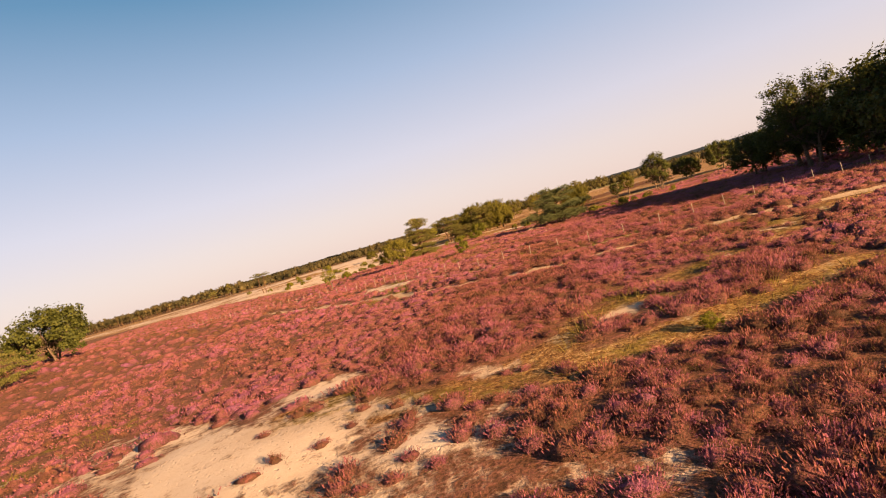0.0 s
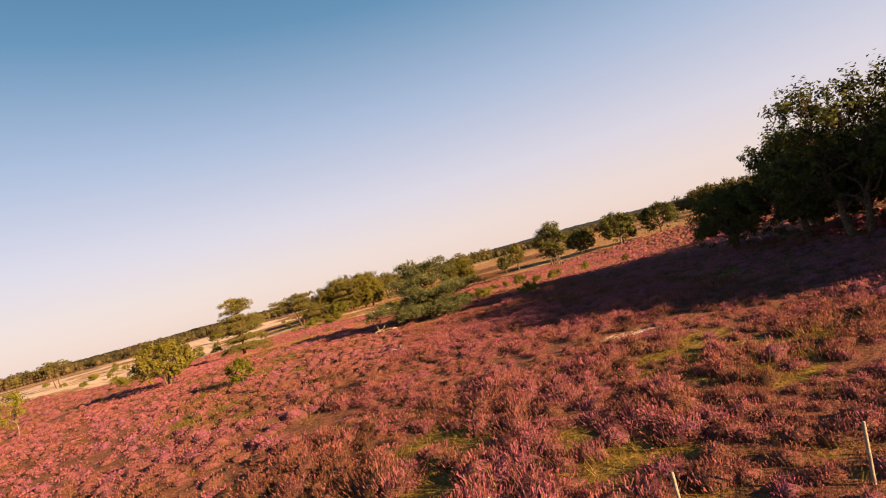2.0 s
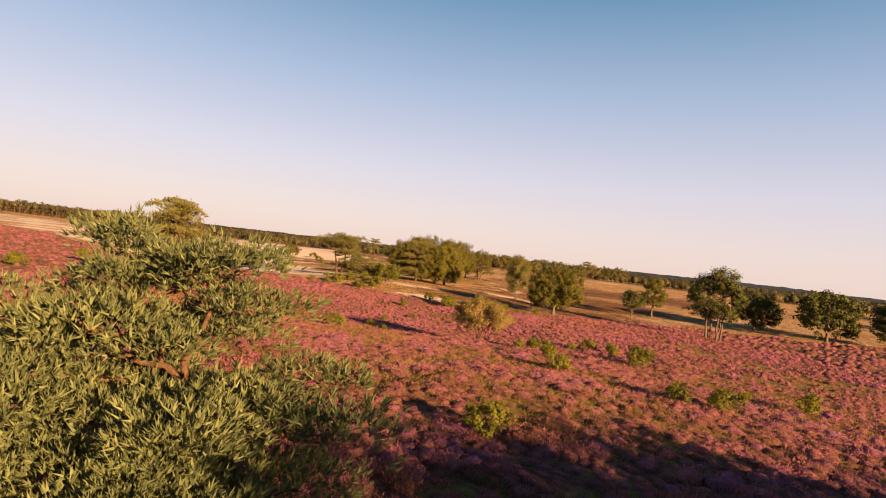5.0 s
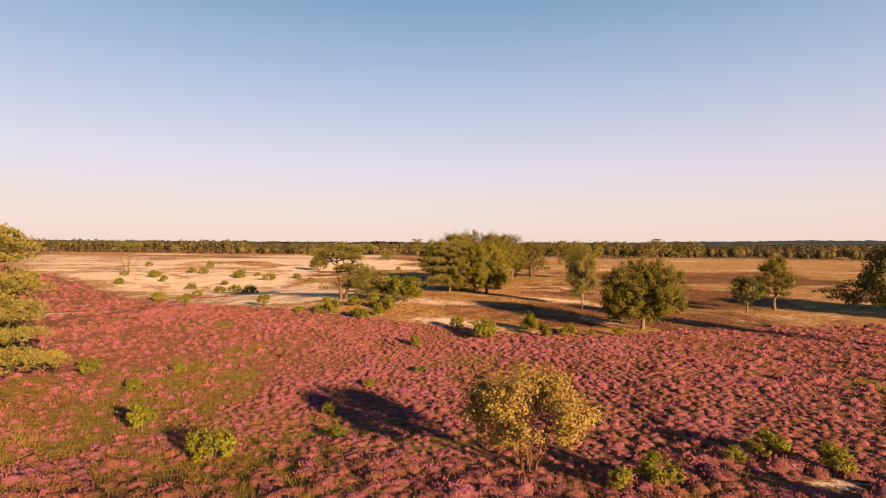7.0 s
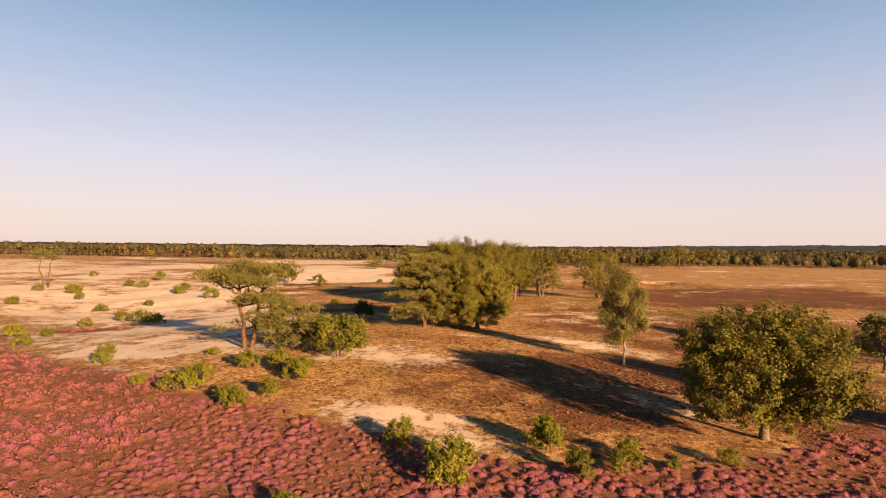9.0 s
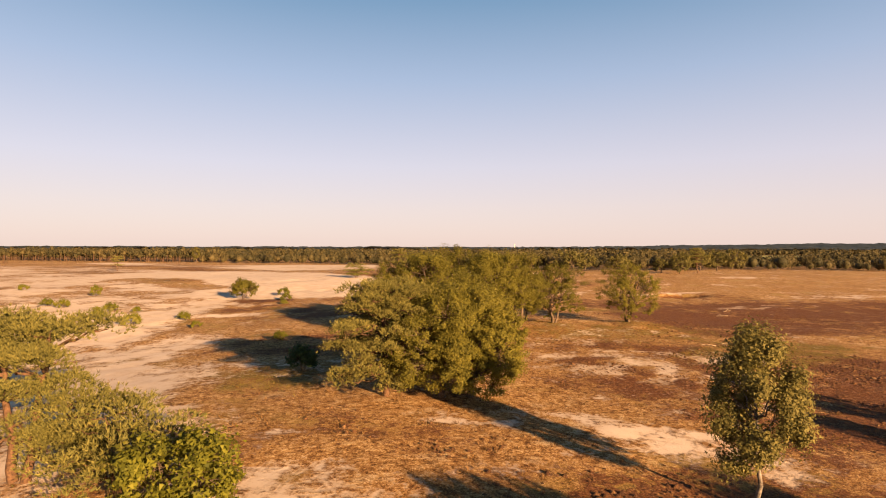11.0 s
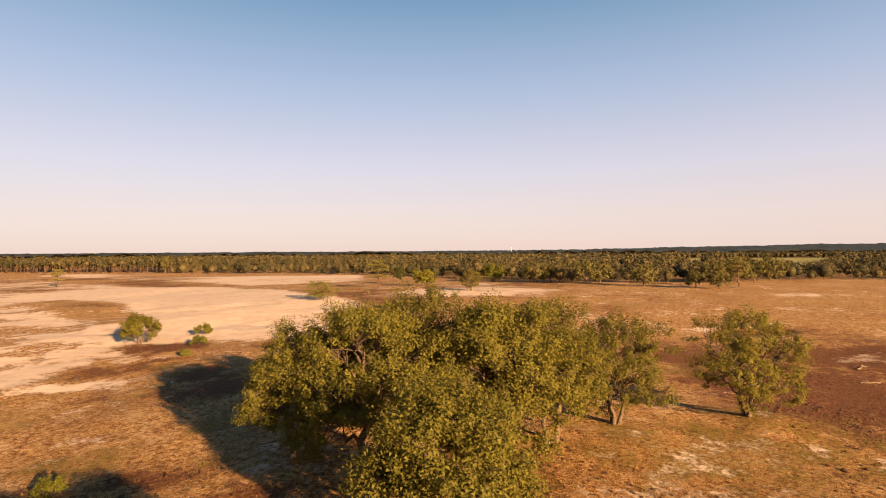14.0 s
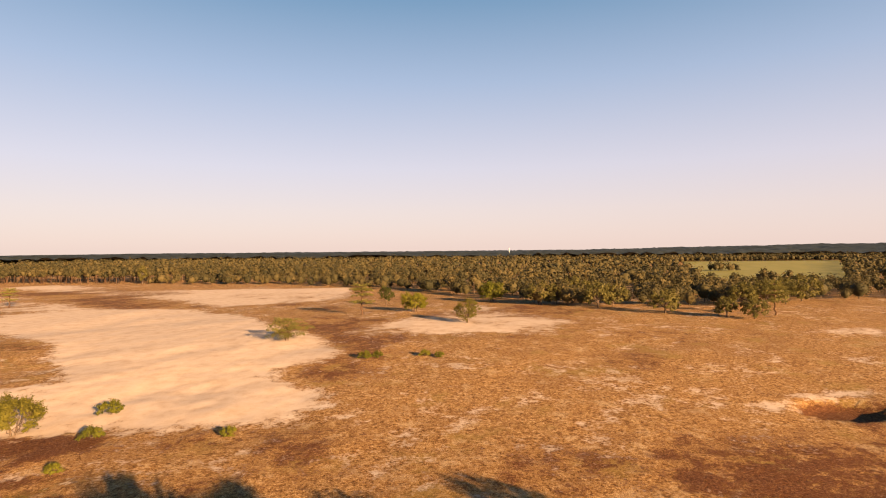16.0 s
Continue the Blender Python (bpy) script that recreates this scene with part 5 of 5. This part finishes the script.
HEATH_BUSHES = [(48.4, 121, 0.9), (49.7, 128, 0.9), (58.9, 130.3, 1.3), (54, 114, 0.8), (56.7, 112.8, 1.0), (63.9, 115.2, 0.9), (39.8, 101.4, 0.9), (70.6, 113.5, 0.7), (-13.4, 156, 1.2), (-22.3, 187, 1.3), (40.5, 90, 1.0), (-55, 326, 1.7), (-51.6, 278.5, 1.5), (-44.3, 271.4, 1.3), (-29.1, 287, 1.3), (11.2, 84.8, 1.2), (9.5, 17.0, 0.35)]
for k, (x, y, s) in enumerate(SAPLINGS):
    stand(YOUNG[k % 4], "sapling", x, y, "leafy green sapling standing in the heather", "bush", "saplings in the heather", 61 * k, s)
for k, (x, y, s) in enumerate(DUNE_BUSHES):
    stand(LOW_BUSH, "dune_bush", x, y, "low yellow-green bush on pale sand", "bush", "dune bushes", 83 * k, s)
for k, (x, y, s) in enumerate(HEATH_BUSHES):
    stand(YOUNG[k % 4], "heath_bush", x, y, "small green bush in open heather", "bush", "heath bushes", 37 * k, s)


# ---- fence posts ----
def post_mesh(seed):
    rng = np.random.default_rng(seed)
    h = 1.02
    lean = rng.normal(0, 0.04, 2)
    p = np.array([[lean[0] * t, lean[1] * t, -0.3 + (h + 0.3) * t] for t in (0, 0.3, 0.65, 0.985, 1.0)])
    v, f = tube(p, [0.032, 0.030, 0.029, 0.028, 0.020], 8)
    lid = np.array([[32, 33, 34, 35], [35, 36, 37, 32], [37, 38, 39, 32]], int)
    return mesh_of("fence_post", v, np.vstack([f, lid]), POST_WOOD, True)


POSTS = [post_mesh(k) for k in range(4)]
FENCE = [(43.2, 44.6), (25.4, 43.5), (22.1, 43.8), (19.2, 44.9), (16.7, 46.6), (12.0, 51.0), (7.4, 55.2), (3.0, 64), (-5, 79), (-18, 98), (-34, 118), (-52, 142)]
far_along, want, count = 0.0, 0.0, 0
for (ax, ay), (bx, by) in zip(FENCE, FENCE[1:]):
    long = math.hypot(bx - ax, by - ay)
    while want <= far_along + long:
        t = (want - far_along) / long
        x, y = ax + (bx - ax) * t, ay + (by - ay) * t
        ob = new("fence_post", POSTS[count % 4])
        ob.location = (x, y, height_at(x, y))
        ob.rotation_euler = (0, 0, count * 1.7)
        tagged(ob, "thin weathered pale wooden fence post in heather", "fence post", "fence posts across the heath")
        count += 1
        want += 2.98
    far_along += long


# ---- dead wood ----
def dead_branch(x, y, long, seed, label):
    rng = np.random.default_rng(seed)
    a = rng.uniform(0, 2 * np.pi)
    d = np.array([np.cos(a), np.sin(a), 0.05])
    chunks = [tube(bend(-d * long / 2, d * long / 2, rng, 0.06, 7, 0.03), np.linspace(0.09, 0.035, 7), 7)]
    for k in range(4):
        at = d * long * rng.uniform(-0.3, 0.4)
        end = at + rng.normal(0, 0.5, 3) * long * 0.4
        end[2] = abs(end[2]) * 0.7 + 0.1
        chunks.append(tube(bend(at, end, rng, 0.1, 5), np.linspace(0.06, 0.015, 5), 5))
    ob = new("dead_branch", mesh_of("dead_branch", *join(chunks), DEAD_WOOD, True))
    ob.location = (x, y, height_at(x, y) + 0.10)
    return tagged(ob, label, "dead wood", "dead branches")


dead_branch(82.8, 251.3, 2.2, 1, "bleached dead branches lying on green-brown ground")
dead_branch(85.4, 252.0, 1.6, 2, "bleached dead branches lying on green-brown ground")
dead_branch(106.7, 294.4, 2.6, 3, "dead fallen branch on dark brown heath")
dead_branch(101.5, 286.0, 2.0, 4, "dead fallen branch on dark brown heath")
dead_branch(152.0, 417.0, 5.0, 5, "large fallen limbs at the foot of a pine")
dead_branch(24.9, 92.0, 2.4, 6, "pale dead limb lying under a spreading pine")
dead_branch(22.0, 73.0, 1.4, 8, "grey dead twig standing in heather")


# ---- the far wood ----
def far_tree(seed, pine, n=110, size=1.25, lumps=9):
    """A light tree for the woods: trunk, a plain dark core, and a crown of several lumps whose skin breaks up into leaf sprays."""
    rng = np.random.default_rng(seed)
    h = rng.uniform(9.5, 13.5) if pine else rng.uniform(9.0, 11.5)
    low = 0.48 if pine else 0.0
    trunk = tube(np.array([[0, 0, -0.5], [rng.normal(0, 0.2), rng.normal(0, 0.2), h * 0.4], [0, 0, h * 0.75]]), [0.24, 0.18, 0.06], 3)
    w = h * (0.24 if pine else rng.uniform(0.46, 0.62))
    half, mid = h * (1 - low) / 2, h * (1 + low) / 2
    k = np.arange(lumps)
    u = 0.92 - 1.7 * (k + 0.3) / lumps
    az = k * 2.4 + rng.uniform(0, 6) + rng.normal(0, 0.3, lumps)
    ring = np.sqrt(1 - u ** 2) * rng.uniform(0.5, 0.75, lumps)
    at = np.stack([np.cos(az) * ring * w, np.sin(az) * ring * w, mid + u * half * 0.66], 1)
    rad = rng.uniform(0.36, 0.54, lumps) * w * (9 / lumps) ** 0.3
    own = rng.integers(lumps, size=n)
    d = rng.normal(0, 1, (n, 3)) + np.array([0, 0, 0.45])
    d /= np.linalg.norm(d, axis=1)[:, None]
    spots = at[own] + d * (rad[own] * rng.uniform(0.8, 1.1, n))[:, None] * np.array([1, 1, 0.9])
    pieces = [scattered_leaves(spots, d * 1.1 + np.array([0, 0, 0.3]), size, rng, 1.2, 0.32, True)]
    e, a = np.meshgrid(np.array([-1.2, -0.3, 0.5, 1.2]), np.arange(6) * np.pi / 3, indexing="ij")
    ball = np.stack([np.cos(a) * np.cos(e) * w * 0.58, np.sin(a) * np.cos(e) * w * 0.58, mid + np.sin(e) * half * 0.62 - 0.12 * half], -1).reshape(-1, 3)
    i, j = np.arange(3)[:, None] * 6, np.arange(6)[None]
    pieces.insert(0, (ball, np.stack([i + j, i + (j + 1) % 6, i + 6 + (j + 1) % 6, i + 6 + j], -1).reshape(-1, 4)))
    return trunk, join(pieces)


FAR_TREES = [far_tree(100 + k, k % 4 == 0, 150, 0.95) for k in range(9)]
BROAD_TREES = [far_tree(170 + k, False, 520, 0.60, 13) for k in range(8)]
LAST_TREES = [far_tree(190 + k, False, 11, 3.2, 5) for k in range(5)]
DEEP_TREES = [far_tree(150 + k, False, 46, 1.6, 7) for k in range(7)]
FAR_PINES = [far_tree(130 + k, True, 100, 0.9, 7) for k in range(6)]


YOUNG_STAND = [(185, 440), (460, 440), (430, 740), (215, 640)]


def wood(name, spots, kinds, label, scale_lo=0.8, scale_hi=1.15):
    chunk_t, chunk_c, tones = [], [], []
    for x, y in spots:
        trunk, leaves = kinds[RNG.integers(len(kinds))]
        s, a = RNG.uniform(scale_lo, scale_hi), RNG.uniform(0, 2 * np.pi)
        if float(inside(np.array([x]), np.array([y]), YOUNG_STAND, 8)[0]) > 0.5:
            s *= 0.9
        m = np.array([[np.cos(a), -np.sin(a), 0], [np.sin(a), np.cos(a), 0], [0, 0, 1]]) * s
        at = np.array([x, y, float(swell(np.array([x]), np.array([y]))[0])])
        chunk_t.append((trunk[0] @ m.T + at, trunk[1]))
        chunk_c.append((leaves[0] @ m.T + at, leaves[1]))
        tones.append(np.full(len(leaves[0]), RNG.uniform(0, 1)))
    root = tagged(new(name), label, "wood", kind="stuff")
    part("trunks", mesh_of("trunks", *join(chunk_t), PINE_BARK if kinds is FAR_PINES else OAK_BARK, True), root)
    tones = np.concatenate(tones)
    part("crowns", mesh_of("crowns", *join(chunk_c), WOOD_LEAF, False, np.stack([tones, tones], 1)), root)
    return root


WOOD_FRONT = [(-700, 760), (-318, 694), (-196, 692), (-66, 656), (-16, 618), (25, 584), (70, 510), (84, 474), (115, 458), (150, 455), (197, 480), (247, 495), (420, 470), (700, 420)]


def front_line(x):
    return np.interp(x, [p[0] for p in WOOD_FRONT], [p[1] for p in WOOD_FRONT])


def wood_spots(x0, x1, deep0, deep1, step):
    x, d = jittered(x0, x1, deep0, deep1, step)
    y = front_line(x) + d
    keep = inside(x, y, FIELD, 5) < 0.3
    return np.stack([x[keep], y[keep]], 1)


wood("pine_wood", wood_spots(-560, -190, 0, 60, 6.8), FAR_PINES, "far dense pine wood with bare reddish trunks", 0.85, 1.15)
wood("wood_edge", wood_spots(-190, 330, 0, 20, 10.5), BROAD_TREES, "front rows of a mixed wood of oak and birch", 0.55, 1.0)
wood("mixed_wood", wood_spots(-190, 330, 20, 90, 11), FAR_TREES, "far dense mixed wood of oak and pine", 0.68, 1.0)
wood("deep_wood", np.vstack([wood_spots(-560, 620, 90, 330, 15), wood_spots(330, 620, 0, 90, 11)]), DEEP_TREES, "deep mixed wood behind the front rows", 0.75, 1.1)
wood("last_wood", wood_spots(-760, 1100, 330, 1000, 22), LAST_TREES, "woods running on towards the horizon", 0.8, 1.15)
wood("side_wood", np.stack(jittered(270, 430, 250, 330, 10), 1), FAR_TREES, "far wood beyond the edge of the heath", 0.9, 1.2)
wood("left_wood", np.stack(jittered(-520, -330, 480, 640, 12), 1), FAR_PINES, "far pine wood behind the dunes", 0.9, 1.2)


def meadow():
    """The mown field in the wood."""
    c = np.array([(208, 585), (305, 585), (705, 1165), (448, 1175)], float)
    u, v = np.meshgrid(np.linspace(0, 1, 13), np.linspace(0, 1, 25))
    u, v = u.ravel()[:, None], v.ravel()[:, None]
    p = (c[0] * (1 - u) + c[1] * u) * (1 - v) + (c[3] * (1 - u) + c[2] * u) * v
    z = heights(p[:, 0], p[:, 1]) + 0.45
    i = (np.arange(24)[:, None] * 13 + np.arange(12)[None]).ravel()
    me = mesh_of("field", np.column_stack([p, z]), np.stack([i, i + 1, i + 14, i + 13], 1), MEADOW, True)
    tagged(new("field", me), "sunlit yellow-green mown meadow in the far wood", "field", kind="structure")


meadow()
wood("field_edge_wood", np.vstack([np.stack(jittered(440, 740, 1178, 1215, 9), 1), np.stack(jittered(318, 345, 800, 812, 8), 1)]), DEEP_TREES, "dark row of trees along the far meadow", 0.9, 1.2)


def canopy():
    """The woods towards the horizon: one rough sheet of crowns."""
    xs, ys = np.arange(-2200, 2900, 13.0), spaced(1500, 4300, 1500, 1900, 13.0, 1.06)
    gx, gy = np.meshgrid(xs, ys)
    x, y = gx.ravel(), gy.ravel()
    z = swell(x, y) + 6.5 + 9.0 * lattice(np.round(x).astype(np.int64), np.round(y).astype(np.int64), 71) * (0.4 + 0.6 * value_noise(x, y, 60, 72)) + 3.5 * value_noise(x, y, 160, 73)
    n, m = len(xs), len(ys)
    i = (np.arange(m - 1)[:, None] * n + np.arange(n - 1)[None]).ravel()
    me = mesh_of("far_canopy", np.stack([x, y, z], 1), np.stack([i, i + 1, i + n + 1, i + n], 1), HAZED_LEAF, False, np.stack([lattice(np.round(x).astype(np.int64), np.round(y).astype(np.int64), 74)] * 2, 1))
    tagged(new("far_canopy", me), "endless green wood canopy towards the horizon", "wood", kind="stuff")


canopy()


# ---- far buildings ----
def box_mesh(name, sx, sy, sz, z0, material):
    bm = bmesh.new()
    bmesh.ops.create_cube(bm, size=1.0)
    bmesh.ops.transform(bm, matrix=Matrix.Translation((0, 0, z0 + sz / 2)) @ Matrix.Diagonal((sx, sy, sz, 1)), verts=bm.verts)
    bmesh.ops.bevel(bm, geom=bm.edges[:], offset=0.03, segments=1, affect="EDGES")
    me = bpy.data.meshes.new(name)
    bm.to_mesh(me)
    bm.free()
    me.materials.append(material)
    return me


def house(x, y, turn, wide, label):
    root = new("house")
    part("wall", box_mesh("wall", wide, 8, 3.4, 0, WALL), root)
    w, d, r = wide / 2 + 0.4, 4.5, 3.2
    v = np.array([(-w, -d, 3.35), (w, -d, 3.35), (w, d, 3.35), (-w, d, 3.35), (-w + 1.5, 0, 3.35 + r), (w - 1.5, 0, 3.35 + r)])
    bm = bmesh.new()
    vs = [bm.verts.new(p) for p in v]
    for face in ((0, 1, 5, 4), (2, 3, 4, 5), (1, 2, 5), (3, 0, 4), (3, 2, 1, 0)):
        bm.faces.new([vs[i] for i in face])
    me = bpy.data.meshes.new("roof")
    bm.to_mesh(me)
    bm.free()
    me.materials.append(ROOF)
    part("roof", me, root)
    frame_mesh, pane = box_mesh("window_frame", 1.3, 0.14, 1.4, 1.0, WALL), box_mesh("pane", 1.1, 0.18, 1.2, 1.1, PANE)
    for k in range(int(wide // 3)):
        window = part("window", frame_mesh, root)
        window.location = (-wide / 2 + 1.6 + 3 * k, -4.0, 0)
        part("pane", pane, window)
    part("chimney", box_mesh("chimney", 0.7, 0.7, 1.6, 5.8, ROOF), root).location = (wide * 0.25, 0, 0)
    root.matrix_basis = pose(x, y, height_at(x, y), 0, 0, turn)
    return tagged(root, label, "house", "houses beyond the heath")


house(392, 418, -40, 15, "white house with red roof beyond the heath")
house(412, 398, -50, 12, "white house with red roof beyond the heath")
house(436, 392, -46, 17, "white house with red roof beyond the heath")
tower = tagged(new("water_tower"), "pale tower rising from the far woods", "tower")
part("shaft", mesh_of("shaft", *tube([(0, 0, 0), (0, 0, 26)], [3.2, 2.8], 12), WALL, True), tower)
part("tank", mesh_of("tank", *tube([(0, 0, 26), (0, 0, 27.5), (0, 0, 33), (0, 0, 34.5)], [2.8, 4.2, 4.2, 0.4], 12), WALL, True), tower)
tower.matrix_basis = pose(247, 2000, 9) @ Matrix.Diagonal((0.35, 0.35, 0.52, 1))
